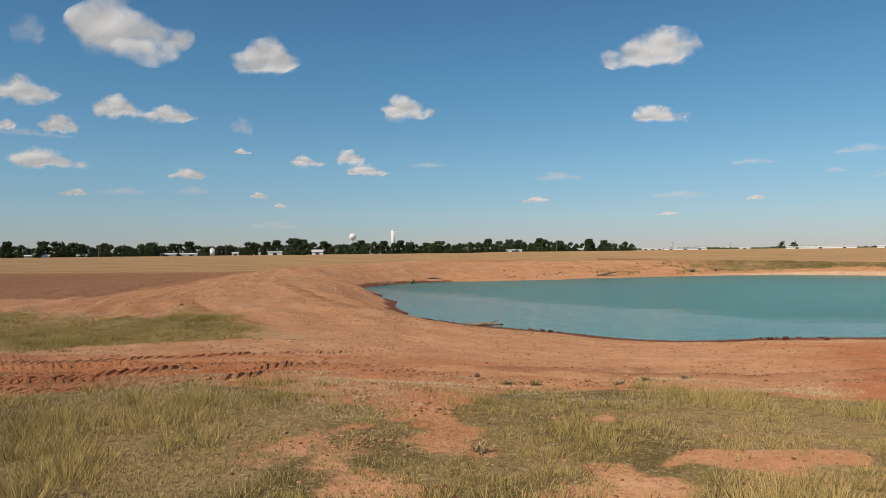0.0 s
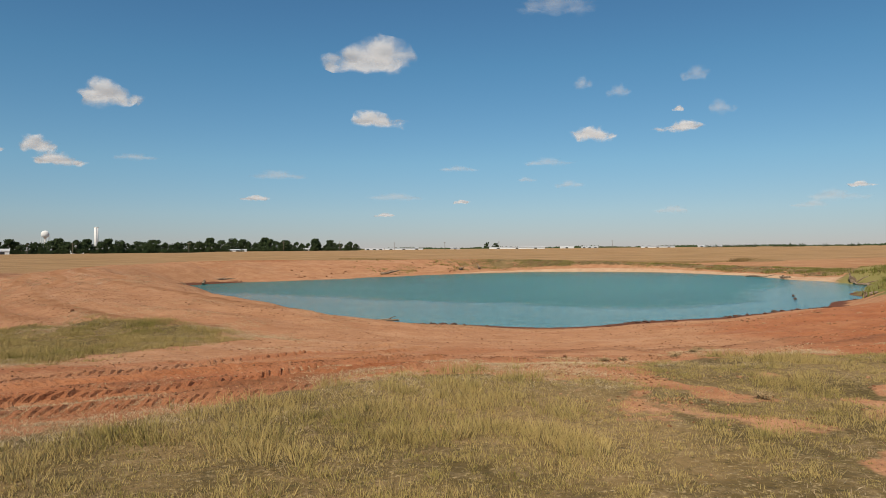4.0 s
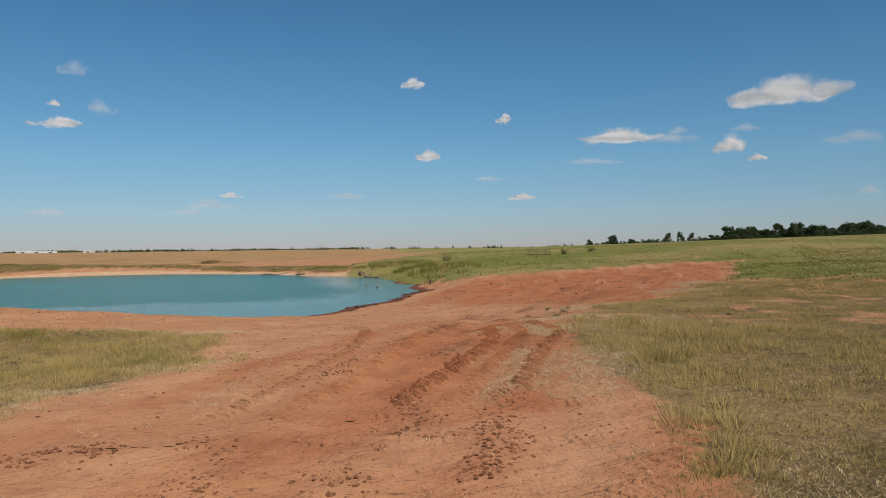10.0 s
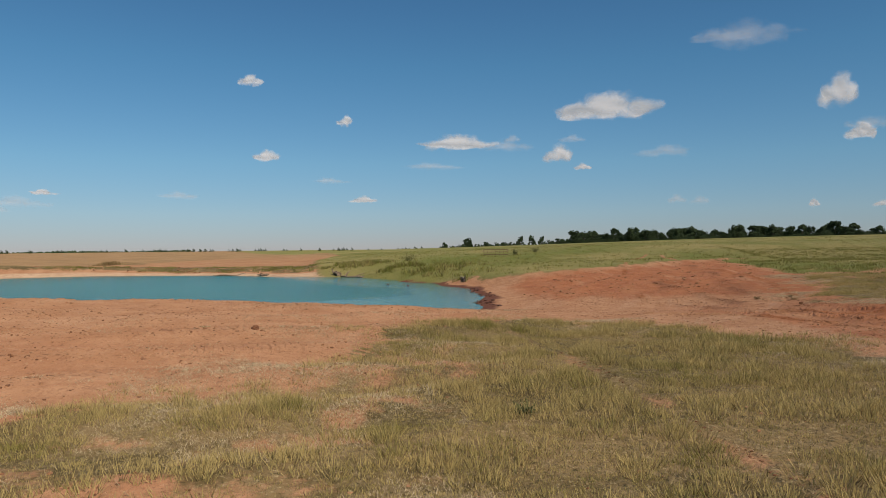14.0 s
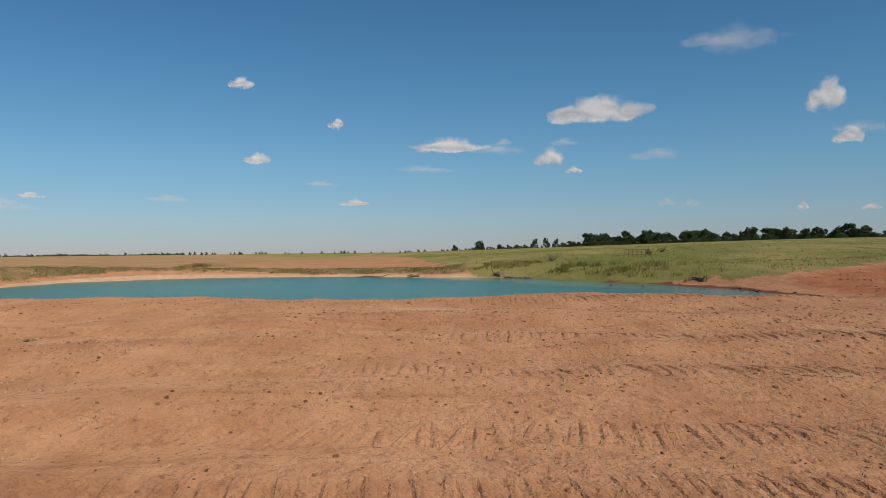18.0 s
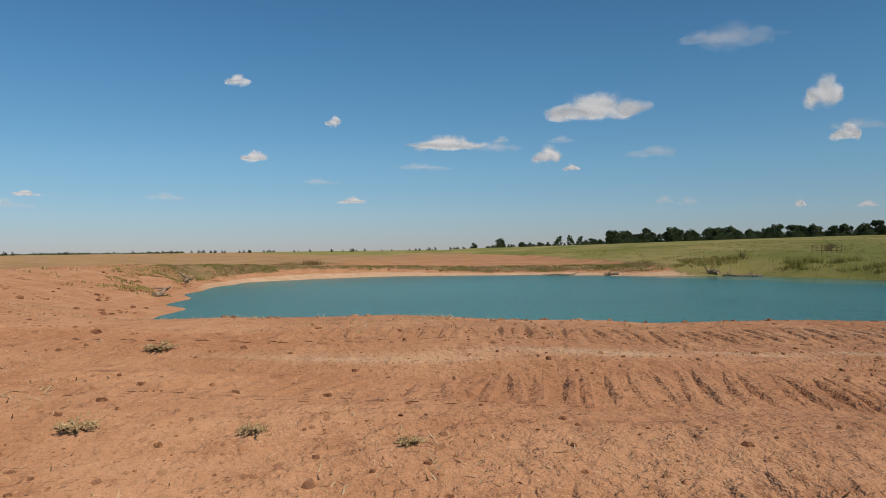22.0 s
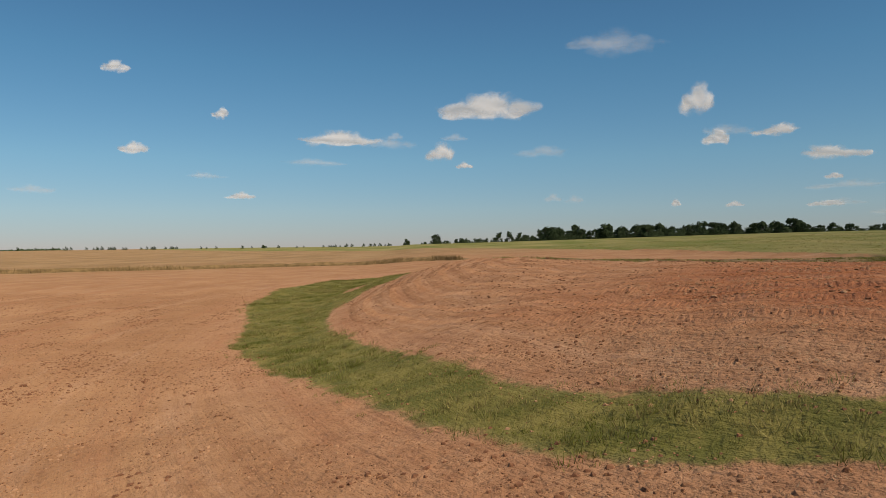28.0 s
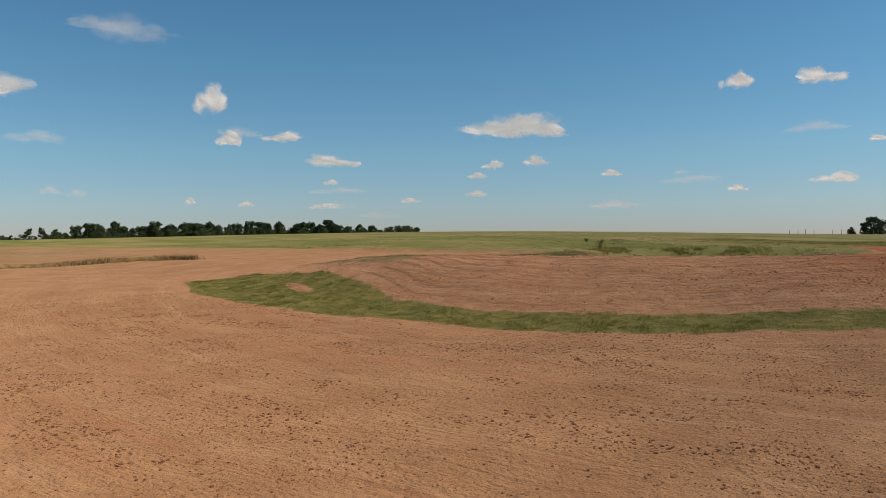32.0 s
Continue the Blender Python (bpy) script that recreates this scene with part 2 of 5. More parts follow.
def cloud_material(name, cover, low, high):
    """A soft body of droplets: it thins out towards its uneven rim, and glows by itself in place of sunlight scattered
    within.
    """
    n = Nodes(name, 1.0)
    v = n.t.nodes.new("ShaderNodeAttribute")
    v.attribute_name = "puff"
    billow = n.math("ADD", n.math("MULTIPLY", n.noise(1.3, 2, 0.5, vec=v.outputs["Vector"]), 0.7), n.math("MULTIPLY", n.noise(4.5, 3, 0.55, vec=v.outputs["Vector"]), 0.3))
    d = n.t.nodes.new("ShaderNodeBsdfDiffuse")
    tl = n.t.nodes.new("ShaderNodeBsdfTranslucent")
    glow = n.t.nodes.new("ShaderNodeEmission")
    for s in (d, tl):
        s.inputs[0].default_value = (0.45, 0.45, 0.46, 1)
    # emission put in for the light scattered inside the cloud
    glow.inputs[0].default_value, glow.inputs[1].default_value = (0.94, 0.97, 1.0, 1), 0.33
    body = n.t.nodes.new("ShaderNodeMixShader")
    body.inputs[0].default_value = 0.5
    n.link(d.outputs[0], body.inputs[1])
    n.link(tl.outputs[0], body.inputs[2])
    lit = n.t.nodes.new("ShaderNodeAddShader")
    n.link(body.outputs[0], lit.inputs[0])
    n.link(glow.outputs[0], lit.inputs[1])
    clear = n.t.nodes.new("ShaderNodeBsdfTransparent")
    mx = n.t.nodes.new("ShaderNodeMixShader")
    rim = n.math("ADD", n.attr("rim"), n.math("MULTIPLY", n.math("SUBTRACT", billow, 0.5), 1.15))
    n.link(n.span(rim, low, high, 0.0, cover), mx.inputs[0])
    n.link(clear.outputs[0], mx.inputs[1])
    n.link(lit.outputs[0], mx.inputs[2])
    n.link(mx.outputs[0], n.t.nodes["Material Output"].inputs[0])
    return n.m


def plain(name, a, b, scale=3.0, roughness=0.7, bump=0.0):
    n = Nodes(name, roughness)
    v = n.noise(scale, 5, 0.65)
    n.color(n.mix(n.span(v, 0.3, 0.7), a, b))
    if bump:
        n.bump(v, 0.6, bump)
    return n.m


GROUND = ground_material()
CLOD = clod_material()
SOD = grass_material("meadow_grass", (0.168, 0.168, 0.020), (0.52, 0.390, 0.155), -0.7, 0.6)
LUSH = grass_material("lush_grass", (0.150, 0.162, 0.024), (0.38, 0.31, 0.11), -0.1, 1.0)
WATER = water_material()
CLOUD = cloud_material("cumulus", 0.90, 0.05, 0.72)
WISP = cloud_material("thin_cloud", 0.24, 0.05, 0.9)
LEAF = plain("tree_leaves", (0.020, 0.034, 0.012), (0.050, 0.072, 0.024), 0.9, 0.8)
BARK = plain("bark", (0.07, 0.05, 0.035), (0.14, 0.11, 0.08), 6, 0.95, 0.02)
DRIFT = plain("grey_driftwood", (0.13, 0.085, 0.055), (0.34, 0.25, 0.17), 7, 0.95, 0.02)
WHITE = plain("white_painted_metal", (0.72, 0.73, 0.72), (0.82, 0.82, 0.80), 1.2, 0.5)
TINROOF = plain("grey_tin_roof", (0.42, 0.43, 0.44), (0.58, 0.58, 0.57), 0.8, 0.45)
DARK = plain("painted_bay_shade", (0.03, 0.03, 0.035), (0.06, 0.06, 0.06), 2, 0.6)
RUST = plain("rusty_steel", (0.10, 0.055, 0.035), (0.21, 0.12, 0.08), 9, 0.8)
DARKWEED = plain("dark_weed", (0.075, 0.082, 0.028), (0.18, 0.165, 0.062), 7, 0.85)
POLE = plain("weathered_pole", (0.16, 0.12, 0.09), (0.27, 0.22, 0.17), 5, 0.9)

# ---- the lie of the land ----
def sstep(a, b, v):
    s = np.clip((v - a) / (b - a), 0.0, 1.0)
    return s * s * (3 - 2 * s)


POND = (17.0, 41.0)
WATER_Z = -0.30
# the pond's radius every 20 degrees, from east over north
POND_R = [22.8, 27.3, 30.8, 30.6, 26.0, 22.9, 22.6, 26.0, 24.9, 20.8, 20.8, 22.9, 23.4, 20.9, 19.1, 18.5, 19.0, 22.6]
# and of the bank behind it, from which crest and outer slope are drawn
BANK_R = [22.8, 26.8, 28.6, 29.8, 28.2, 26.3, 27.3, 26.0, 24.2, 20.0, 20.8, 22.9, 23.4, 20.9, 19.1, 18.5, 19.0, 22.6]
# height of the bank's crest at the same angles: a dam in the north, a rim in the west
CREST = [0.15, 0.2, 0.5, 0.9, 1.1, 1.15, 1.34, 1.27, 1.20, 1.0, 0.99, 0.68, -0.02, 0.12, 0.3, 0.3, 0.2, 0.1]


def around(values, x, y):
    """The value at the angle of (x, y) seen from the pond's middle."""
    a = np.degrees(np.arctan2(y - POND[1], x - POND[0])) % 360 / 20
    i = np.floor(a).astype(int) % 18
    f = a - np.floor(a)
    r = np.array(values)
    p, q, u, v = r[i - 1], r[i], r[(i + 1) % 18], r[(i + 2) % 18]
    return q + 0.5 * f * (u - p + f * (2 * p - 5 * q + 4 * u - v + f * (3 * (q - u) + v - p)))


def pond_edge(x, y):
    """Metres outside the water's edge (below zero: in the water)."""
    wobble = 0.25 * np.sin(x * 0.9 + 1.3 * np.sin(y * 0.5)) + 0.2 * np.sin(y * 1.1 + x * 0.35)
    return np.hypot(x - POND[0], y - POND[1]) - around(POND_R, x, y) + wobble


def land(x, y):
    """Height of the ground in metres."""
    x, y = np.asarray(x, float), np.asarray(y, float)
    d = pond_edge(x, y)
    # flat ground in the south and west, low fields north of the dam
    base = 0.55 - 0.25 * sstep(8, 20, y) + 0.15 * sstep(24, 40, y)
    base = base + (0.05 - base) * sstep(24, 42, x) * (1 - sstep(68, 82, y))
    base = base - 1.65 * sstep(70, 85, y) * (1 - 0.35 * sstep(15, 45, x))
    base = base + 1.75 * sstep(120, 420, y)
    crest = around(CREST, x, y)
    gap = around(BANK_R, x, y) - around(POND_R, x, y)
    z = crest + (base - crest) * sstep(4.5, 14.5, d - gap)
    z = WATER_Z + (z - WATER_Z) * sstep(0, 1, (d + 0.3) / (4.8 + gap))
    z = np.where(d < 0, np.maximum(WATER_Z + 0.22 * d, -1.6), z)
    # the long hill in the south-east
    rx, ry = x - 15, y - 40
    r = np.hypot(rx, ry)
    az = np.degrees(np.arctan2(-rx, ry))
    az = (az + 125 + 180) % 360 - 180
    z = z + 7.0 * np.exp(-(az / 44) ** 2) * (1 - np.exp(-np.maximum(r - 20, 0) / 150))
    return z


# ---- regions of the ground ----
def value_noise(x, y, scale, seed=0):
    """Smooth noise between 0 and 1 on arrays."""
    x, y = np.asarray(x) * scale + seed * 17.3, np.asarray(y) * scale - seed * 9.1
    ix, iy = np.floor(x), np.floor(y)
    fx, fy = x - ix, y - iy
    fx, fy = fx * fx * (3 - 2 * fx), fy * fy * (3 - 2 * fy)

    def h(a, b):
        s = np.sin(a * 127.1 + b * 311.7 + seed * 74.7) * 43758.5453
        return s - np.floor(s)

    return (h(ix, iy) * (1 - fx) + h(ix + 1, iy) * fx) * (1 - fy) + (h(ix, iy + 1) * (1 - fx) + h(ix + 1, iy + 1) * fx) * fy


def fractal(x, y, scale, seed=0):
    return (value_noise(x, y, scale, seed) + 0.5 * value_noise(x, y, scale * 2.1, seed + 1) + 0.25 * value_noise(x, y, scale * 4.3, seed + 2)) / 1.75


def inside(poly, x, y):
    """Metres inside a polygon's edge (below zero: outside)."""
    d2 = np.full(np.shape(x), 1e12)
    odd = np.zeros(np.shape(x), bool)
    for (ax, ay), (bx, by) in zip(poly, poly[1:] + poly[:1]):
        ex, ey = bx - ax, by - ay
        t = np.clip(((x - ax) * ex + (y - ay) * ey) / (ex * ex + ey * ey), 0, 1)
        d2 = np.minimum(d2, (x - ax - t * ex) ** 2 + (y - ay - t * ey) ** 2)
        cross = (ay > y) != (by > y)
        odd ^= cross & (x < ax + (y - ay) / np.where(cross, by - ay, 1) * ex)
    return np.where(odd, 1, -1) * np.sqrt(d2)


ISLAND = [(-5.0, 17.6), (-6.2, 19.4), (-7.8, 20.6), (-11, 21.0), (-13, 22.0), (-15.3, 23.6), (-17, 25.6), (-21, 27), (-26, 26.4), (-30, 23), (-31, 19), (-28, 15),
          (-22, 12.4), (-14.6, 13.1), (-12.5, 13.6), (-10.4, 13.3), (-8.6, 13.6), (-6.3, 14.9), (-5.2, 16.2)]
MEADOW = [(-60, 4), (-20, 5), (-14, 5.8), (-11, 6.6), (-9, 7.1), (-7.2, 7.9), (-5.7, 8.3), (-4, 8.9), (-2.3, 8.8), (-1.1, 8.4), (-0.3, 7.5),
          (0.7, 9.0), (3, 9.2), (5.2, 8.4), (7, 7.0), (13.7, 5.9), (23, 5.3), (31.6, 5.0), (36, 1.0), (60, -2), (60, -300), (-60, -300)]
ROAD = [(17, 19.3), (19.6, 18.4), (22.6, 14.0), (26.2, 10.2), (29, 7.4), (31.2, 5.3), (22, 5.3), (13.7, 5.9), (5, 8.5), (8, 17)]
PASTURE = [(39, 36.5), (30, 28.5), (25, 23.0), (21.4, 20.4), (20.6, 18.6), (23.1, 14.3), (26.7, 10.5), (29.4, 7.8), (31.8, 5.4), (36, 0.6), (60, -2.4), (60, -2000), (3000, -2500), (3000, 1400),
           (300, 150), (160, 72), (95, 50), (58, 43)]
TOE = [(41, 78.7), (40.9, 83.6), (33.3, 86.2), (25, 86), (17.6, 84.3), (12, 83.5), (7.9, 82.0), (2.9, 79.7), (-0.5, 78), (-2.3, 77), (-5.6, 73.6), (-7.3, 72.3), (-8.6, 70.6),
       (-8.3, 69.2), (-6.9, 70.2), (-5.6, 71.3), (-4.4, 72.2), (-3.3, 74), (-2.1, 75.2), (0, 76.8), (3.5, 78), (8.2, 79.4), (13, 80.8), (17, 81.3), (21.4, 81.3), (26.6, 79.6), (33, 78)]
SLOPE = [(-3, 66), (-9, 67), (-4, 72), (1.3, 75.6), (6.2, 77.8), (13.2, 80.4), (21, 80.6), (28, 78.4), (40, 76.5), (62, 60), (44, 66), (26, 73), (10, 70)]


def rut_line(x, y):
    """Distance to the wheel rut through the island of grass."""
    return np.abs(inside([(-6.2, 18.6), (-9.2, 17.6), (-12.2, 16.8), (-14.4, 16.3), (-17, 15.9), (-14.4, 16.28), (-12.2, 16.78), (-9.2, 17.58)], x, y))


ROWS = [[(3.7, 13.2), (-2.6, 11.7), (-6.4, 11.3), (-9.4, 10.9), (-10.9, 10.3), (-13.2, 9.6)], [(1.9, 10.4), (-6.7, 10.2), (-9.3, 9.7), (-10.5, 9.05), (-12.5, 8.8)],
        [(1.4, 10.9), (-7.3, 8.9), (-10.6, 8.3), (-12.0, 8.0)], [(-13.4, 12.3), (-12.6, 11.3), (-12.0, 10.3), (-11.2, 8.6)], [(14, 12.2), (8, 11.9), (2.2, 11.6), (-1.7, 10.9)], [(26, 8.6), (16, 9.2), (8, 10.4), (2.8, 10.2)]]


def row_distance(x, y):
    """Distance to the nearest row of soil that the machines turned up on the track."""
    x, y = np.atleast_1d(np.asarray(x, float)), np.atleast_1d(np.asarray(y, float))
    out = np.full(np.shape(x), 9.0)
    near = (y > 6) & (y < 15) & (x > -16) & (x < 28)
    px, py = x[near], y[near]
    d2 = np.full(np.shape(px), 81.0)
    for line in ROWS:
        for (ax, ay), (bx, by) in zip(line, line[1:]):
            ex, ey = bx - ax, by - ay
            t = np.clip(((px - ax) * ex + (py - ay) * ey) / (ex * ex + ey * ey), 0, 1)
            d2 = np.minimum(d2, (px - ax - t * ex) ** 2 + (py - ay - t * ey) ** 2)
    out[near] = np.sqrt(d2)
    return out


def dry_spots(x, y):
    """Thin, dried grass on the island's north side and in spots."""
    return np.clip((0.2 + 0.35 * sstep(17.5, 20, y)) * sstep(0.47, 0.64, 0.5 * fractal(x, y, 0.4, 15) + 0.5 * fractal(x, y, 1.6, 16) + 0.07 * sstep(17.5, 20.5, y)), 0, 0.6)


def bare_spots(x, y):
    """Worn earth showing through the southern meadow."""
    f = 0.5 * fractal(x, y, 0.5, 5) + 0.5 * fractal(x, y, 1.7, 6)
    trail = np.abs(inside([(-1.6, 8.5), (-1.1, 8.1), (-0.4, 7.4), (0.1, 6.7), (0.5, 5.9), (1.4, 5.7), (3.1, 6.0), (1.4, 5.69), (0.5, 5.89), (0.1, 6.69), (-0.4, 7.39), (-1.1, 8.09)], x, y))
    return np.maximum(0.85 * sstep(0.36, 0.08, trail + 1.1 * (fractal(x, y, 1.7, 7) - 0.5)), 0.62 * sstep(0.42, 0.64, f + 0.12 * sstep(-2.0, 0.5, x) * sstep(8, 6, y) - 0.07) * sstep(-5, -1, x) * sstep(30, 12, x))


def lanes(x, y):
    """Distance across and way along the machines' lanes round the pond."""
    r = np.hypot(x - POND[0], y - POND[1])
    lane = r - 26 - (around(BANK_R, x, y) - 26) * sstep(44, 36, r)
    return lane, np.arctan2(POND[1] - y, POND[0] - x) * 30


def regions(x, y):
    """How much each point is grass, red earth, tilled field, pasture, wet mud; each from 0 to 1."""
    island, meadow, pasture, toe = inside(ISLAND, x, y), inside(MEADOW, x, y), inside(PASTURE, x, y), inside(TOE, x, y)
    d = pond_edge(x, y)
    soft = lambda v, w: sstep(-w, w, v)
    bare = bare_spots(x, y)
    grass = np.maximum.reduce([soft(island, 0.9) * (1 - dry_spots(x, y)), soft(meadow, 0.8) - bare * sstep(60, 30, np.abs(x)), soft(pasture, 1.5), soft(toe, 0.7)])
    fringe = sstep(0.9, 1.9, d) * sstep(14, 6, d) * sstep(12, 30, x) * sstep(28, 36, y) * sstep(84, 74, y) * (0.55 + fractal(x, y, 0.3, 18))
    grass = np.maximum(grass, 0.62 * fringe)
    grass = grass * (1 - 0.3 * np.exp(-(rut_line(x, y) / 0.2) ** 2))
    red = np.maximum(1.0 * soft(inside(ROAD, x, y), 2.0), 0.55 * soft(inside(SLOPE, x, y), 2.5) * sstep(14, 0, x + 0.6 * (y - 68)) + 0.22 * soft(inside(SLOPE, x, y), 2.5))
    red = np.maximum(red, sstep(3.5, 6.5, y) * sstep(17, 11, y) * sstep(24, 10, x) * (0.30 + 0.6 * np.exp(-((x + 5) / 7) ** 2 - ((y - 10.2) / 2.6) ** 2)))
    # streaks left by the machines: round the pond and along the track
    lane, along = lanes(x, y)
    streak = value_noise(d * 1.5, np.arctan2(y - POND[1], x - POND[0]) * 2.5, 1.0, 23) - 0.5
    red = red + 0.55 * streak * sstep(2, 4, d) * sstep(22, 14, d) * sstep(12, 4, x) * sstep(70, 62, y) * sstep(14, 18, y)
    red = red + 0.6 * (value_noise((x + 3 * y) * 0.10, (y - 0.1 * x) * 1.5, 1.0, 29) - 0.5) * sstep(20, 15, y) * sstep(4, 8, y)
    # pale sand: a belt worn smooth along the dam's crest, and the strand of the far bank
    ring = np.hypot(x - POND[0], y - POND[1]) - around(BANK_R, x, y)
    red = red - 0.75 * np.exp(-((ring - 6.2) / 0.22) ** 2) * sstep(6, 0, x) * sstep(28, 33, y) * sstep(54, 50, y) * sstep(0.35, 0.6, fractal(x, y, 0.25, 27))
    red = red - 0.85 * sstep(1.2, 0.6, d) * sstep(16, 28, x) * sstep(22, 30, y)
    field = np.maximum.reduce([sstep(84, 90, y), sstep(14, 26, d) * sstep(20, 40, y), sstep(-22, -34, x) * sstep(24, 34, y), sstep(43, 50, x) * sstep(30, 44, y)])
    field = np.where(inside(SLOPE, x, y) > 0, 0, field)
    wet = sstep(1.6, 0.0, d) * np.maximum(sstep(0, 16, 40 - y), sstep(4, -2, x) * sstep(66, 58, y))
    # moister soil along the dam's foot, with lens falloff painted in; darker rut
    furrow = sstep(0.5, 0.75, value_noise((0.42 * x + y) * 1.3, (x - 0.42 * y) * 0.16, 1.0, 71)) * np.maximum(soft(inside(ROAD, x, y), 2.0), sstep(5, 8, y) * sstep(16, 12, y) * sstep(-9, -5, x) * sstep(20, 10, x))
    soil_darkening = 0.4 * furrow + 0.5 * np.exp(-((row_distance(x, y) + 0.6 * (fractal(x, y, 0.8, 73) - 0.5)) / 0.38) ** 2) + 0.5 * np.exp(-(rut_line(x, y) / 0.22) ** 2) + 1.0 * sstep(-13.5, -17, x) * sstep(29.5, 32, y) * sstep(100, 60, y) + 0.6 * sstep(10, 1, -toe) * sstep(70, 76, y) * sstep(12, -3, x) * (inside(SLOPE, x, y) < 0)
    grass = grass * (1 - 0.9 * sstep(0.75, 0.2, np.hypot((x - 30.5) / 4.6, (y - 81.2 + 0.2 * (x - 30.5)) / 0.9)))
    return grass, red, field, np.maximum.reduce([soft(pasture, 2), soft(toe, 1), soft(meadow, 1) * sstep(9, 18, x)]), wet, soil_darkening, lane, along, soft(toe, 1), sstep(58, 120, np.hypot(x - 8, y - 48))


def relief(x, y):
    """The small lumps of worked earth, in metres."""
    near = sstep(160, 60, np.hypot(x - 5, y - 45))
    d = pond_edge(x, y)
    lumps = (0.65 * value_noise(x, y, 0.9, 3) + 0.35 * value_noise(x, y, 1.8, 4) - 0.5) * 0.08 + (fractal(x, y, 0.22, 8) - 0.5) * 0.16 + (value_noise(x, y, 1.7, 5) - 0.5) * 0.03
    scarp = np.where((inside(PASTURE, x, y) > -1.6) & (np.hypot(x - 30, y - 20) < 60), 0.3 * sstep(-1.5, 0.6, inside(PASTURE, x, y)), 0)
    ribs = 0.022 * np.sin(d * 3.3 + 3 * fractal(x, y, 0.12, 2)) * sstep(0, 2, inside(SLOPE, x, y)) * sstep(2, 8, x)
    rings = 0.040 * np.sin(d * 3.6 + 2.5 * fractal(x, y, 0.1, 6)) * sstep(4, 6, d) * sstep(20, 14, d) * sstep(6, 0, x) * sstep(68, 60, y) * sstep(15, 20, y)
    ruts = 0.045 * np.sin((0.45 * x + y) * 2.6 + 3 * fractal(x, y, 0.12, 4)) * sstep(0, 3, inside(ROAD, x, y))
    q = row_distance(x, y)
    berm = 0.03 * np.exp(-(q / 0.22) ** 2) * (0.4 + 1.2 * value_noise(x, y, 1.2, 12)) - 0.03 * np.exp(-((q - 0.5) / 0.2) ** 2)
    return near * sstep(-0.5, 2.0, d) * (lumps + scarp + ribs + ruts + rings + berm)


def surface(x, y):
    return land(x, y) + relief(np.asarray(x, float), np.asarray(y, float))


def grid_lines(lo, hi, step, reach):
    near = list(np.arange(lo, hi + step / 2, step))
    out, s = [], step
    while s < 420 and (not out or out[-1] < reach):
        out.append((out[-1] if out else 0) + s)
        s *= 1.085
    while out[-1] < reach:
        out.append(out[-1] + 420)
    return np.array([lo - v for v in reversed(out)] + near + [near[-1] + v for v in out])


def mesh_object(name, verts, faces, material, smooth=True):
    """faces: an array with one row of vertex numbers a face."""
    faces = np.asarray(faces)
    me = bpy.data.meshes.new(name)
    n, k = faces.shape
    me.vertices.add(len(verts))
    me.vertices.foreach_set("co", np.asarray(verts, np.float32).ravel())
    me.loops.add(n * k)
    me.loops.foreach_set("vertex_index", faces.astype(np.int32).ravel())
    me.polygons.add(n)
    me.polygons.foreach_set("loop_start", np.arange(0, n * k, k, dtype=np.int32))
    me.polygons.foreach_set("use_smooth", np.full(n, smooth))
    me.update(calc_edges=True)
    me.materials.append(material)
    return new(name, me)


def build_ground():
    gx, gy = grid_lines(-24, 46, 0.21, 4200), grid_lines(2, 100, 0.21, 4200)
    x, y = np.meshgrid(gx, gy)
    x, y = x.ravel(), y.ravel()
    z = surface(x, y)
    w, h = len(gx), len(gy)
    i = (np.arange(h - 1)[:, None] * w + np.arange(w - 1)[None]).ravel()
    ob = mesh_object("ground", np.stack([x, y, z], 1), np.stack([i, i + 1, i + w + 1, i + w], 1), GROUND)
    for name, v in zip(("grass", "red", "field", "pasture", "wet", "soil_darkening", "lane", "along", "verge", "stubble"), regions(x, y)):
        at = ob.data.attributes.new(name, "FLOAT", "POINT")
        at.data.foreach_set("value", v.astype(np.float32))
    return tagged(ob, "worked red earth with grass, tilled field and pasture to the horizon", "ground", kind="structure")


build_ground()


def build_water():
    a = np.radians(np.arange(0, 360, 1.0))
    rings = np.array([0.0, 0.25, 0.5, 0.7, 0.85, 1.0])
    edge = 40 - pond_edge(POND[0] + np.cos(a) * 40, POND[1] + np.sin(a) * 40) + 1.0
    px, py = np.cos(a) * edge, np.sin(a) * edge
    verts = [(POND[0] + px[k] * r, POND[1] + py[k] * r, WATER_Z) for r in rings[1:] for k in range(len(a))] + [(POND[0], POND[1], WATER_Z)]
    n = len(a)
    faces = [(j * n + k, j * n + (k + 1) % n, (j + 1) * n + (k + 1) % n, (j + 1) * n + k) for j in range(len(rings) - 2) for k in range(n)]
    me = bpy.data.meshes.new("water")
    me.from_pydata(verts, [], faces + [(k, (k + 1) % n, len(verts) - 1) for k in range(n)])
    me.materials.append(WATER)
    return tagged(new("water", me), "turquoise still pond water with wind ripples", "water", kind="structure")


build_water()

# ---- scattered stuff on the ground ----
rng = np.random.default_rng(7)


def scatter(n, x0, x1, y0, y1, keep):
    """n random places in a box, thinned by keep(x, y), which gives a chance from 0 to 1."""
    x, y = rng.uniform(x0, x1, n), rng.uniform(y0, y1, n)
    ok = rng.random(n) < keep(x, y)
    return x[ok], y[ok]


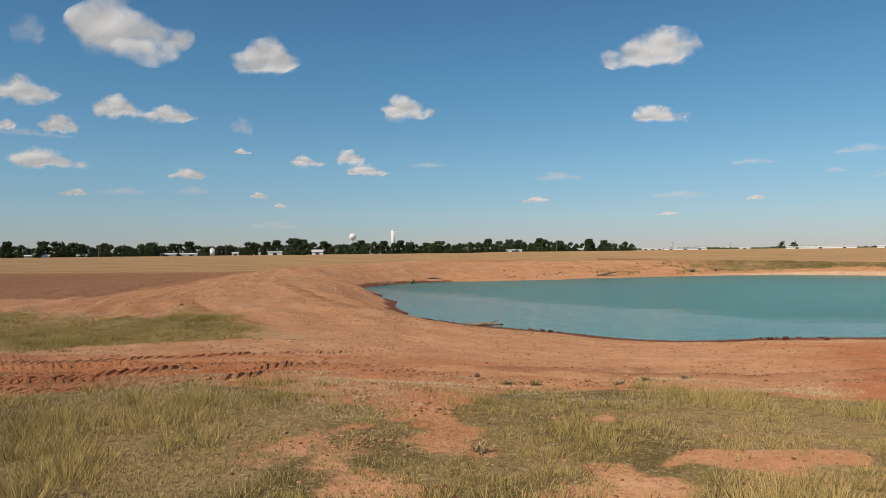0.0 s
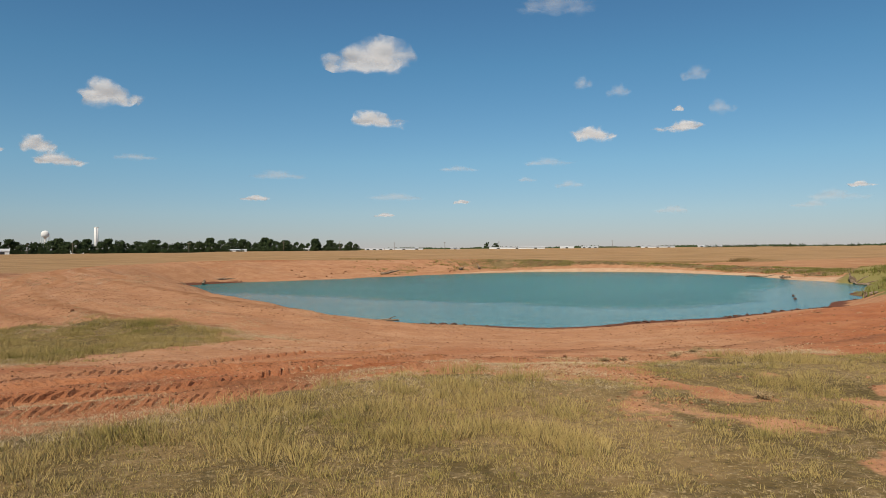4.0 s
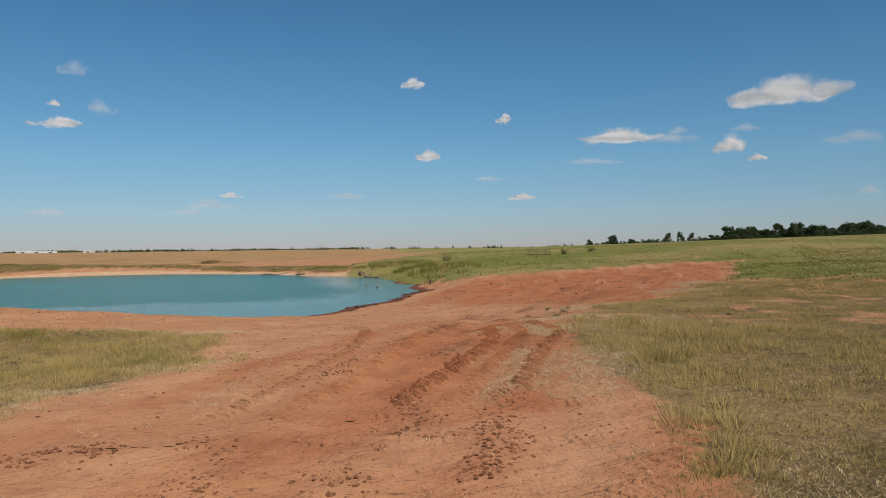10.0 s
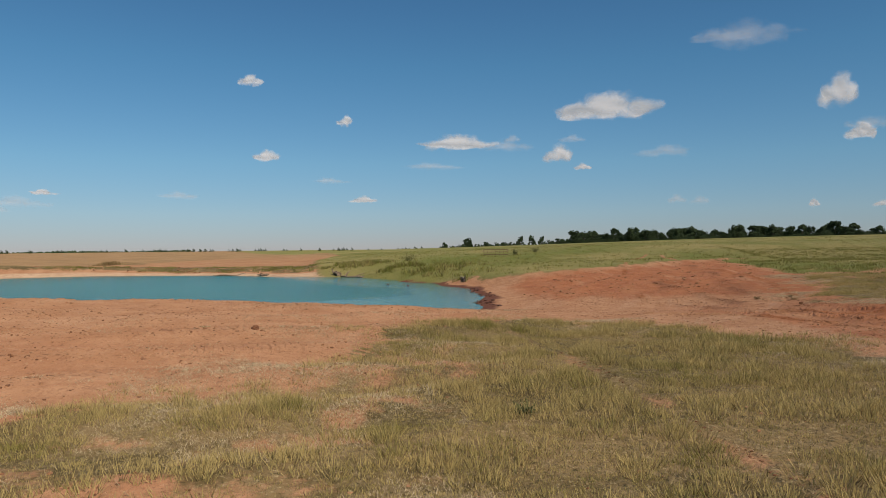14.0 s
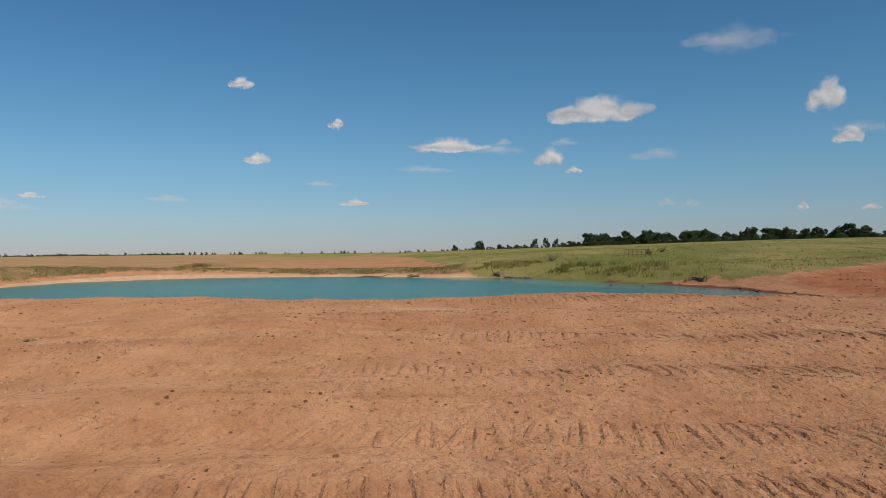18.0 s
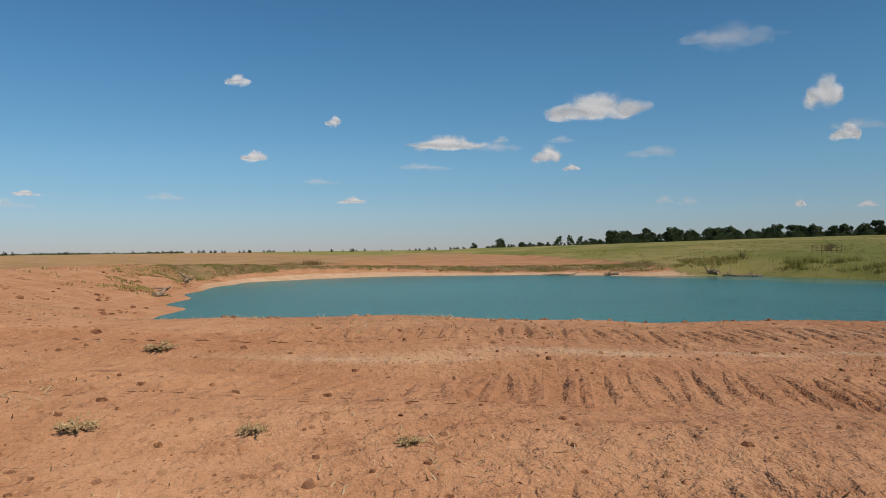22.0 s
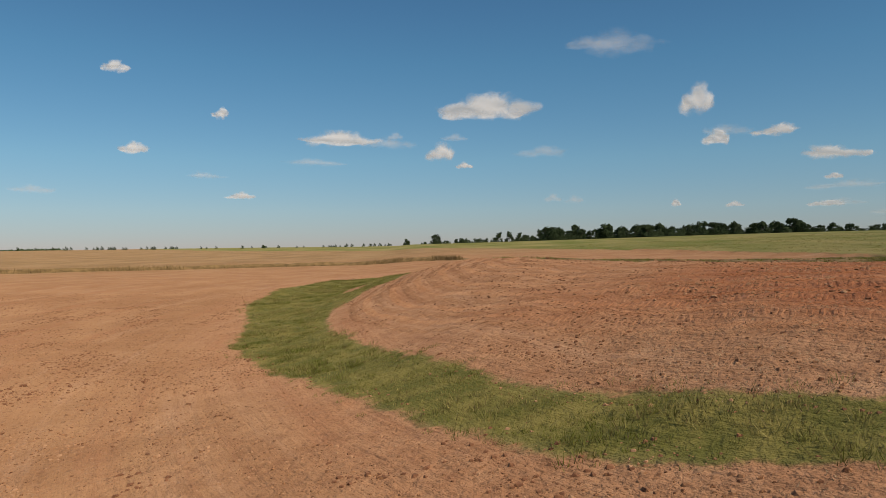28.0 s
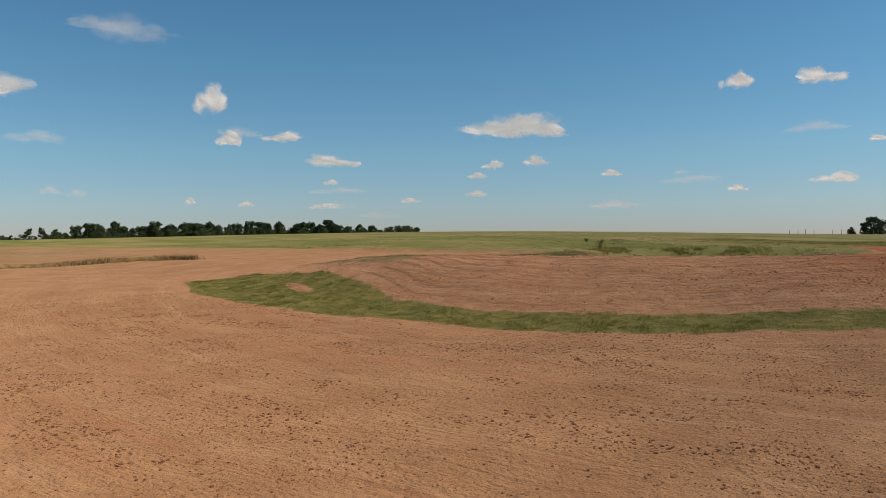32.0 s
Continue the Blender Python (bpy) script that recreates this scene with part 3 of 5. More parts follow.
def blades(name, x, y, height, width, lean, material, label, category="grass"):
    """One triangle a blade; height and width are arrays in metres."""
    n = len(x)
    z = surface(x, y)
    a, b = rng.uniform(0, 2 * np.pi, n), rng.uniform(0, 2 * np.pi, n)
    dx, dy = np.cos(a) * width / 2, np.sin(a) * width / 2
    off = height * lean * rng.uniform(0.2, 1.0, n)
    v = np.empty((n, 3, 3), np.float32)
    v[:, 0] = np.stack([x - dx, y - dy, z - 0.01], 1)
    v[:, 1] = np.stack([x + dx, y + dy, z - 0.01], 1)
    v[:, 2] = np.stack([x + np.cos(b) * off, y + np.sin(b) * off, z + height], 1)
    ob = mesh_object(name, v.reshape(-1, 3), np.arange(3 * n).reshape(n, 3), material, smooth=False)
    tuft = ob.data.attributes.new("tuft", "FLOAT", "POINT")
    tuft.data.foreach_set("value", np.repeat(value_noise(x, y, 6.0, 3), 3).astype(np.float32))
    return tagged(ob, label, category, kind="stuff")


def tussocks(name, cx, cy, tall, spread, per, width, material, label):
    """Clumps of grass whose blades lean outwards; tall and spread are arrays, one value a clump."""
    m = len(cx)
    n = m * per
    a, rad = rng.uniform(0, 2 * np.pi, n), np.sqrt(rng.random(n))
    big = rng.uniform(0.45, 1.45, m) ** 1.3
    r = np.repeat(spread * big, per) * rad
    x, y = np.repeat(cx, per) + np.cos(a) * r, np.repeat(cy, per) + np.sin(a) * r
    h = np.repeat(tall * big, per) * (1.1 - 0.45 * rad) * rng.uniform(0.65, 1.15, n)
    b = a + rng.normal(0, 0.6, n)
    off = h * (0.25 + 0.75 * rad) * rng.uniform(0.4, 1.3, n)
    c = rng.uniform(0, 2 * np.pi, n)
    w = rng.uniform(0.6, 1.3, n) * width / 2
    z = surface(x, y)
    v = np.empty((n, 3, 3), np.float32)
    v[:, 0] = np.stack([x - np.cos(c) * w, y - np.sin(c) * w, z - 0.01], 1)
    v[:, 1] = np.stack([x + np.cos(c) * w, y + np.sin(c) * w, z - 0.01], 1)
    v[:, 2] = np.stack([x + np.cos(b) * off, y + np.sin(b) * off, z + h], 1)
    ob = mesh_object(name, v.reshape(-1, 3), np.arange(3 * n).reshape(n, 3), material, smooth=False)
    tuft = ob.data.attributes.new("tuft", "FLOAT", "POINT")
    tuft.data.foreach_set("value", np.repeat(rng.random(m), per * 3).astype(np.float32))
    return tagged(ob, label, "grass", kind="stuff")


def tufted(n, x0, x1, y0, y1, chance, spread=0.07, per=9):
    """Places of blades that stand together in tufts."""
    cx, cy = scatter(n, x0, x1, y0, y1, chance)
    x, y = np.repeat(cx, per), np.repeat(cy, per)
    k = np.repeat(rng.uniform(0.5, 1.3, len(cx)), per)
    return x + rng.normal(0, spread, len(x)), y + rng.normal(0, spread, len(x)), k


def cover_of(poly, soft=0.5, bare=0.0, seed=5):
    def chance(x, y):
        edge = inside(poly, x, y) + (fractal(x, y, 0.9, 11) - 0.5) * 2.2
        c = sstep(-soft, soft, edge)
        holes = sstep(0.50, 0.66, fractal(x, y, 0.33, seed)) * bare
        return np.clip(c * (1 - holes) * (0.55 + 0.9 * fractal(x, y, 1.5, 21)), 0, 1)
    return chance


def bare_meadow(x, y):
    c = cover_of(MEADOW, 0.5, 0.0)(x, y)
    return c * (1 - 0.93 * bare_spots(x, y))


x, y = scatter(52000, -15, 14, -3, 10, bare_meadow)
tall = (0.035 + 0.075 * sstep(0.42, 0.66, fractal(x, y, 0.6, 31))) * (0.35 + 1.3 * sstep(0.38, 0.62, fractal(x, y, 2.4, 33)))
tussocks("meadow_grass", x, y, 0.85 * tall, 0.05 + 0.3 * tall, 18, 0.008, SOD, "patchy green and straw coloured meadow grass beside the track")
x, y = scatter(62000, -20, -3, 11, 29, lambda x, y: cover_of(ISLAND, 0.6)(x, y) * (1 - 1.05 * dry_spots(x, y)))
tall = (0.035 + 0.06 * fractal(x, y, 0.4, 32)) * (0.4 + 1.4 * sstep(0.38, 0.62, fractal(x, y, 2.2, 34))) * sstep(0.0, 0.2, rut_line(x, y))
tussocks("island_grass", x, y, 0.8 * tall, 0.05 + 0.3 * tall, 17, 0.008, SOD, "dense yellowing grass between the track and the dam")
x, y = scatter(70000, -10, 42, 67, 87, lambda x, y: cover_of(TOE, 0.4)(x, y) * regions(x, y)[0] * (0.35 + 0.9 * sstep(0.4, 0.6, fractal(x, y, 1.8, 35))))
tall = (0.045 + 0.10 * sstep(0.45, 0.65, fractal(x, y, 1.3, 36))) * (0.5 + 0.9 * fractal(x, y, 3.0, 37))
tussocks("verge_grass", x, y, 0.8 * tall, 0.06 + 0.3 * tall, 15, 0.011, LUSH, "lush green grass strip along the foot of the dam")


x, y = scatter(14000, -10, 2, 67, 80, lambda x, y: cover_of(TOE, 0.1)(x, y) * sstep(0, -7, x) * sstep(0.35, 0.55, fractal(x, y, 0.8, 38)))
tussocks("verge_weeds", x, y, 0.035 + 0.05 * fractal(x, y, 1.2, 40), np.full(len(x), 0.06), 14, 0.009, DARKWEED, "dark olive weeds among the verge grass")


def litter(x, y):
    a = np.maximum(cover_of(MEADOW, 0.9)(x, y), cover_of(ISLAND, 1.2)(x, y))
    return np.clip(a * sstep(0.42, 0.6, fractal(x, y, 0.9, 39)), 0, 1)


x, y, k = tufted(30000, -18, 14, 0, 27, litter, 0.08, 7)
blades("grass_litter", x, y, rng.uniform(0.010, 0.045, len(x)), rng.uniform(0.006, 0.011, len(x)), 2.4, plain("dead_grass_litter", (0.20, 0.140, 0.075), (0.50, 0.385, 0.235), 7, 0.9),
       "dead straw and thatch lying among the grass", "straw")


def far_pasture(x, y):
    return np.clip(sstep(-0.5, 1.5, inside(PASTURE, x, y)) * np.clip(30 / np.hypot(x + 15, y - 15), 0, 1) ** 1.3 * (0.3 + fractal(x, y, 0.12, 9)), 0, 1)


x, y, k = tufted(34000, 20, 130, -60, 60, far_pasture, 0.22, 7)
blades("pasture_grass", x, y, 0.12 * k * rng.uniform(0.6, 1.3, len(x)), rng.uniform(0.03, 0.06, len(x)), 0.7, LUSH, "green pasture grass rising to a low hill")
x, y, k = tufted(9000, 14, 60, -25, 6, cover_of(MEADOW, 0.6), 0.15, 8)
blades("meadow_grass_beyond", x, y, 0.10 * k * rng.uniform(0.6, 1.3, len(x)), rng.uniform(0.025, 0.045, len(x)), 0.7, LUSH, "tufted grass south of the red track")


def bank_weeds(x, y):
    d = pond_edge(x, y)
    east = sstep(0.9, 1.6, d) * sstep(7.5, 4.0, d) * sstep(9, 22, x) * sstep(20, 27, y)
    return np.clip(east * sstep(0.42, 0.58, fractal(x, y, 0.5, 14)) * sstep(80, 68, y), 0, 1)


x, y, k = tufted(30000, 9, 56, 18, 80, bank_weeds, 0.14, 11)
south = sstep(44, 30, y)
blades("bank_weeds", x, y, (0.12 + 0.26 * south) * k * rng.uniform(0.5, 1.2, len(x)), rng.uniform(0.03, 0.06, len(x)), 0.8, LUSH,
       "dark green weeds along the pond's bank", "weeds")


def stubble(x, y):
    g = regions(x, y)[0]
    return np.clip((1 - g) * sstep(0.5, 0.62, fractal(x, y, 0.6, 41)) * sstep(0.5, 2.5, pond_edge(x, y)), 0, 1)


x, y, k = tufted(42000, -17, 6, 18, 76, stubble, 0.09, 7)
blades("dry_straw", x, y, rng.uniform(0.008, 0.034, len(x)), rng.uniform(0.007, 0.016, len(x)), 2.6, plain("dry_straw", (0.26, 0.18, 0.10), (0.54, 0.41, 0.25), 9, 0.9),
       "scattered dry straw and dead weeds on the red earth", "straw")


def margins(x, y):
    a = np.minimum(np.abs(inside(ISLAND, x, y) + 0.35), np.abs(inside(MEADOW, x, y) + 0.3))
    a = np.where((inside(ISLAND, x, y) > 0) & (dry_spots(x, y) > 0.25), 0.0, a)
    return np.clip(sstep(1.9, 0.3, a + 1.4 * (fractal(x, y, 0.8, 44) - 0.5)) * sstep(0.42, 0.6, fractal(x, y, 0.7, 46)), 0, 1)


x, y, k = tufted(190000, -18, 14, 4, 26, margins, 0.06, 10)
blades("dry_grass_margin", x, y, rng.uniform(0.008, 0.034, len(x)), rng.uniform(0.005, 0.010, len(x)), 3.0, plain("bleached_grass", (0.34, 0.25, 0.14), (0.64, 0.52, 0.33), 9, 0.9),
       "bleached flattened grass at the track's margins")


def lumps(name, x, y, size, material, label, category="clods"):
    """Low, rough lumps, sunk a little into the ground."""
    bm = bmesh.new()
    bmesh.ops.create_icosphere(bm, subdivisions=1, radius=1.0)
    base = np.array([v.co[:] for v in bm.verts])
    tri = np.array([[v.index for v in f.verts] for f in bm.faces])
    bm.free()
    if len(x) > 9000:
        base = np.array([(1, 0, -0.7), (0.5, 0.87, -0.7), (-0.5, 0.87, -0.7), (-1, 0, -0.7), (-0.5, -0.87, -0.7), (0.5, -0.87, -0.7), (0.6, 0.2, 0.5), (-0.45, 0.5, 0.65), (-0.2, -0.6, 0.5)])
        tri = np.array([(0, 1, 6), (1, 7, 6), (1, 2, 7), (2, 3, 7), (3, 8, 7), (3, 4, 8), (4, 5, 8), (5, 6, 8), (5, 0, 6), (6, 7, 8)])
    n, m = len(x), len(base)
    v = base[None] * (1 + rng.uniform(-0.35, 0.35, (n, m, 1)))
    a = rng.uniform(0, 6.28, n)[:, None]
    sx, sy, sz = rng.uniform(0.8, 1.3, (n, 1)), rng.uniform(0.7, 1.1, (n, 1)), rng.uniform(0.4, 0.75, (n, 1))
    vx, vy, vz = v[..., 0] * sx, v[..., 1] * sy, v[..., 2] * sz
    s = size[:, None]
    out = np.stack([x[:, None] + s * (vx * np.cos(a) - vy * np.sin(a)), y[:, None] + s * (vx * np.sin(a) + vy * np.cos(a)),
                    surface(x, y)[:, None] + s * (vz + 0.12)], -1)
    faces = (tri[None] + (np.arange(n) * m)[:, None, None]).reshape(-1, 3)
    return tagged(mesh_object(name, out.reshape(-1, 3), faces, material, smooth=False), label, category, kind="stuff")


def clod_chance(x, y):
    r = regions(x, y)
    rows = value_noise(r[6] * 1.6, r[7] * 0.35, 1.0, 53)
    return np.clip((1 - r[0]) * (0.2 + 0.8 * sstep(0.42, 0.62, fractal(x, y, 0.45, 51)) + 0.9 * sstep(0.55, 0.8, rows)) * sstep(0.2, 1.5, pond_edge(x, y)), 0, 1)


x, y = scatter(42000, -17, 12, 3, 30, clod_chance)
lumps("track_clods", x, y, 0.009 + 0.026 * rng.random(len(x)) ** 3, CLOD, "loose red clods on the dirt track")
x, y = scatter(70000, -16, 4, 22, 78, clod_chance)
lumps("dam_clods", x, y, 0.008 + 0.024 * rng.random(len(x)) ** 3, CLOD, "loose clods of dry earth on the dam")
x, y = scatter(40000, -8, 44, 66, 84, lambda x, y: clod_chance(x, y) * sstep(-0.5, 1, inside(SLOPE, x, y)))
lumps("slope_clods", x, y, 0.010 + 0.035 * rng.random(len(x)) ** 3, CLOD, "rough red clods on the dam's outer slope")
x, y = scatter(95000, -8, 34, 72, 104, lambda x, y: clod_chance(x, y) * sstep(-0.2, -1.2, inside(SLOPE, x, y)))
lumps("field_clods", x, y, 0.011 + 0.032 * rng.random(len(x)) ** 3, CLOD, "small clods over the tilled field")
x, y = scatter(60000, -6, 14, 76, 99, lambda x, y: clod_chance(x, y) * (inside(SLOPE, x, y) < -0.3))
lumps("field_crumbs", x, y, 0.007 + 0.013 * rng.random(len(x)) ** 2, CLOD, "fine crumbs of dry earth over the tilled field")


def dark_clusters(x, y):
    r = regions(x, y)
    return np.clip((1 - r[0]) * sstep(0.6, 0.76, value_noise(r[6] * 1.1, r[7] * 0.5, 1.0, 57)) * (1 - 0.35 * (inside(SLOPE, x, y) > 0)) * sstep(0.44, 0.58, fractal(x, y, 0.9, 58)) * sstep(0.5, 2.0, pond_edge(x, y)), 0, 1)


MOIST = plain("moist_clod", (0.135, 0.056, 0.029), (0.27, 0.120, 0.060), 12, 0.95, 0.02)
x, y = scatter(100000, -12, 26, 66, 102, dark_clusters)
lumps("moist_clods", x, y, 0.010 + 0.042 * rng.random(len(x)) ** 3, MOIST, "dark moist clods in drifts on field and slope")
x, y = scatter(30000, -17, 10, 8, 66, dark_clusters)
lumps("moist_clods", x, y, 0.006 + 0.014 * rng.random(len(x)) ** 2, MOIST, "dark moist clods in drifts along the tracks")
# crumbs added to darken the rut's line
x, y = scatter(60000, -17, -6, 14, 20, lambda x, y: sstep(0.16, 0.02, rut_line(x, y)) * 0.1 * sstep(0.45, 0.6, fractal(x, y, 0.7, 59)))
lumps("rut_clods", x, y, 0.006 + 0.012 * rng.random(len(x)), MOIST, "dark crumbs added along the wheel rut")
along = [(ax + (bx - ax) * f, ay + (by - ay) * f) for line in ROWS for (ax, ay), (bx, by) in zip(line, line[1:]) for f in np.arange(0, 1, 0.012)]
x, y = np.repeat(np.array(along), 4, 0).T
x, y = x + rng.normal(0, 0.16, len(x)), y + rng.normal(0, 0.16, len(x))
ok = rng.random(len(x)) < sstep(0.42, 0.66, fractal(x, y, 0.9, 62))
lumps("row_clods", x[ok], y[ok], 0.006 + 0.018 * rng.random(ok.sum()) ** 2, MOIST, "dark clods turned up in rows along the track")
x, y = np.repeat(np.array([(-1.05, 8.3), (-0.4, 8.85), (0.5, 9.4), (-0.4, 7.6), (0.8, 10.0), (2.3, 10.1), (-1.0, 6.3)]), 160, 0).T
x, y = x + rng.normal(0, 0.4, len(x)), y + rng.normal(0, 0.18, len(x))
lumps("heaped_clods", x, y, 0.006 + 0.020 * rng.random(len(x)) ** 2, CLOD, "heaps of red clods at the meadow's edge")
x, y = scatter(5000, 10, 50, 0, 20, lambda x, y: clod_chance(x, y) * sstep(-1, 1, inside(ROAD, x, y)))
lumps("road_clods", x, y, 0.02 + 0.06 * rng.random(len(x)) ** 3, CLOD, "red clods along the graded track")
MUD = plain("wet_mud", (0.055, 0.022, 0.014), (0.13, 0.055, 0.032), 4, 0.6, 0.02)


def shore(x, y):
    d = pond_edge(x, y)
    return np.clip(sstep(-0.5, -0.1, d) * sstep(0.9, 0.2, d) * sstep(0.45, 0.6, fractal(x, y, 0.5, 61)) * np.maximum(sstep(48, 30, y), sstep(4, -2, x) * sstep(66, 58, y)), 0, 1)


x, y = scatter(36000, -9, 26, 17, 66, shore)
lumps("shore_mud", x, y, 0.025 + 0.085 * rng.random(len(x)) ** 3, MUD, "dark wet mud lumps along the water's edge", "mud")


def far_shore(x, y):
    d = pond_edge(x, y)
    return np.clip(sstep(0.8, 1.8, d) * sstep(6, 2.5, d) * sstep(0.5, 0.62, fractal(x, y, 0.7, 66)), 0, 1)


x, y = scatter(12000, 5, 56, 40, 76, far_shore)
lumps("bank_rubble", x, y, 0.03 + 0.10 * rng.random(len(x)) ** 3, MOIST, "dark rubble along the far bank")
x, y = scatter(7000, 5, 56, 40, 76, far_shore)
lumps("bank_clods", x, y, 0.04 + 0.12 * rng.random(len(x)) ** 3, CLOD, "clods and rubble along the far bank")


# ---- prints of crawler tracks ----
def earth(ob, v):
    """The ground's own soil at each vertex, without its grass."""
    for name, value in zip(("grass", "red", "field", "pasture", "wet", "soil_darkening", "lane", "along", "verge", "stubble"), regions(v[:, 0], v[:, 1])):
        at = ob.data.attributes.new(name, "FLOAT", "POINT")
        at.data.foreach_set("value", (value * (0.0 if name in ("grass", "verge") else 1.0)).astype(np.float32))


def prints(name, px, py, material, label, length=0.34, pitch=0.135, skew=0.25, height=0.03, drop=0.25, seed=1, slot=0.028, bevel=0.66):
    """A ladder of pressed-up ridges along a line of places."""
    step = np.hypot(np.diff(px), np.diff(py))
    s = np.concatenate([[0], np.cumsum(step)])
    t = np.arange(0, s[-1], pitch)
    x, y = np.interp(t, s, px), np.interp(t, s, py)
    hx, hy = np.gradient(x), np.gradient(y)
    q = np.hypot(hx, hy)
    hx, hy = hx / q, hy / q
    gone = fractal(x, y, 0.2, seed)
    ok = (gone > drop + 0.04 * rng.random(len(x))) & (pond_edge(x, y) > 0.6)
    x, y, hx, hy = x[ok], y[ok], hx[ok], hy[ok]
    n = len(x)
    x, y = x + rng.normal(0, 0.02, n), y + rng.normal(0, 0.02, n)
    turn = skew + rng.normal(0, 0.08, n)
    lx, ly = -hy * np.cos(turn) + hx * np.sin(turn), hx * np.cos(turn) + hy * np.sin(turn)
    half = length / 2 * rng.uniform(0.8, 1.05, n)
    w = (pitch - slot * rng.uniform(0.7, 1.5, n)) / 2
    h = height * rng.uniform(0.5, 1.4, n) * (0.65 + 0.7 * fractal(x, y, 0.5, seed + 5))
    parts = []
    for a, low in ((-1.0, 0.05), (-0.55, 1.0), (0.5, 1.0), (1.0, 0.05)):
        bx, by = x + lx * half * a, y + ly * half * a
        bz = surface(bx, by)
        jog = rng.normal(0, 0.006, n)
        for b, up in ((-1.0, None), (-bevel, 1.0), (bevel - 0.16, 0.85), (1.0, None)):
            cx, cy = bx + hx * (w * b + jog), by + hy * (w * b + jog)
            parts.append(np.stack([cx, cy, bz - 0.006 if up is None else bz + h * up * low], 1))
    v = np.stack(parts, 1)
    quad = np.array([[r * 4 + c, r * 4 + c + 1, r * 4 + c + 5, r * 4 + c + 4] for r in range(3) for c in range(3)])
    faces = (quad[None] + (np.arange(n) * 16)[:, None, None]).reshape(-1, 4)
    ob = mesh_object(name, v.reshape(-1, 3), faces, material, smooth=False)
    earth(ob, v.reshape(-1, 3))
    return tagged(ob, label, "track prints", kind="stuff")


def curve(points, n=120):
    """A smooth line through a few places."""
    p = [points[0]] + list(points) + [points[-1]]
    out = []
    for i in range(1, len(p) - 2):
        for t in np.linspace(0, 1, n // (len(p) - 3), endpoint=False):
            out.append([0.5 * (2 * p[i][k] + (p[i + 1][k] - p[i - 1][k]) * t + (2 * p[i - 1][k] - 5 * p[i][k] + 4 * p[i + 1][k] - p[i + 2][k]) * t * t
                               + (3 * p[i][k] - p[i - 1][k] - 3 * p[i + 1][k] + p[i + 2][k]) * t ** 3) for k in (0, 1)])
    out.append(list(points[-1]))
    a = np.array(out)
    return a[:, 0], a[:, 1]


def contour(points):
    """A lane through places given by their angle and their distance from the bank's line."""
    a = np.linspace(points[0][0], points[-1][0], 220)
    order = sorted(points)
    d = np.interp(a, [p[0] for p in order], [p[1] for p in order])
    ux, uy = np.cos(np.radians(a)), np.sin(np.radians(a))
    r = around(BANK_R, POND[0] + ux, POND[1] + uy) + d
    r = np.convolve(np.pad(r, 12, mode="edge"), np.ones(25) / 25, mode="valid")
    return POND[0] + ux * r, POND[1] + uy * r


# lanes of the crawler round the dam
for k, (lane, sk, drop) in enumerate((
        ([(224, 4.6), (212, 4.8), (201, 5.6), (183, 5.2), (165, 5.4), (152, 6.1), (145, 6.4)], 0.05, 0.22),
        ([(226, 8.4), (216, 8.7), (204, 8.7), (191, 8.3), (180, 7.9), (165, 6.9), (151, 7.1), (144, 7.4)], 0.1, 0.14),
        ([(216, 10.4), (202, 10.2), (192, 10.2), (178, 9.9), (167, 8.6), (150, 8.9), (145, 9.2)], 0.0, 0.14),
        ([(216, 11.5), (206, 11.9), (190, 12.0), (180, 11.0), (174, 10.7)], 0.12, 0.2),
        ([(204, 13.1), (190, 13.2), (176, 12.2)], -0.1, 0.26))):
    px, py = contour(lane)
    prints("dam_track_prints", px, py, GROUND, "ladder of crawler prints pressed into the dry dam", 0.70, 0.130, sk, 0.022, drop, 70 + k, 0.026, 0.46)


# lanes of the crawler up the outer slope, from the verge to the crest
foot = curve([(-8, 67.5), (-3.4, 72.0), (2, 75.7), (8, 78.4), (14, 80.2), (21, 80.4), (28, 78.2)])
brow = curve([(-2.5, 62.5), (1.5, 66.8), (6, 69.5), (11, 71.5), (17, 72.5), (22, 72.2), (28, 70)])
for k, f in enumerate(np.linspace(0.02, 0.98, 17)):
    px, py = foot[0] * (1 - f) + brow[0] * f, foot[1] * (1 - f) + brow[1] * f
    prints("slope_track_prints", px, py, GROUND, "rows of crawler prints on the red outer slope", 0.38, 0.125, 0.45 * (-1) ** k, 0.016, 0.16, 90 + k, 0.026, 0.46)


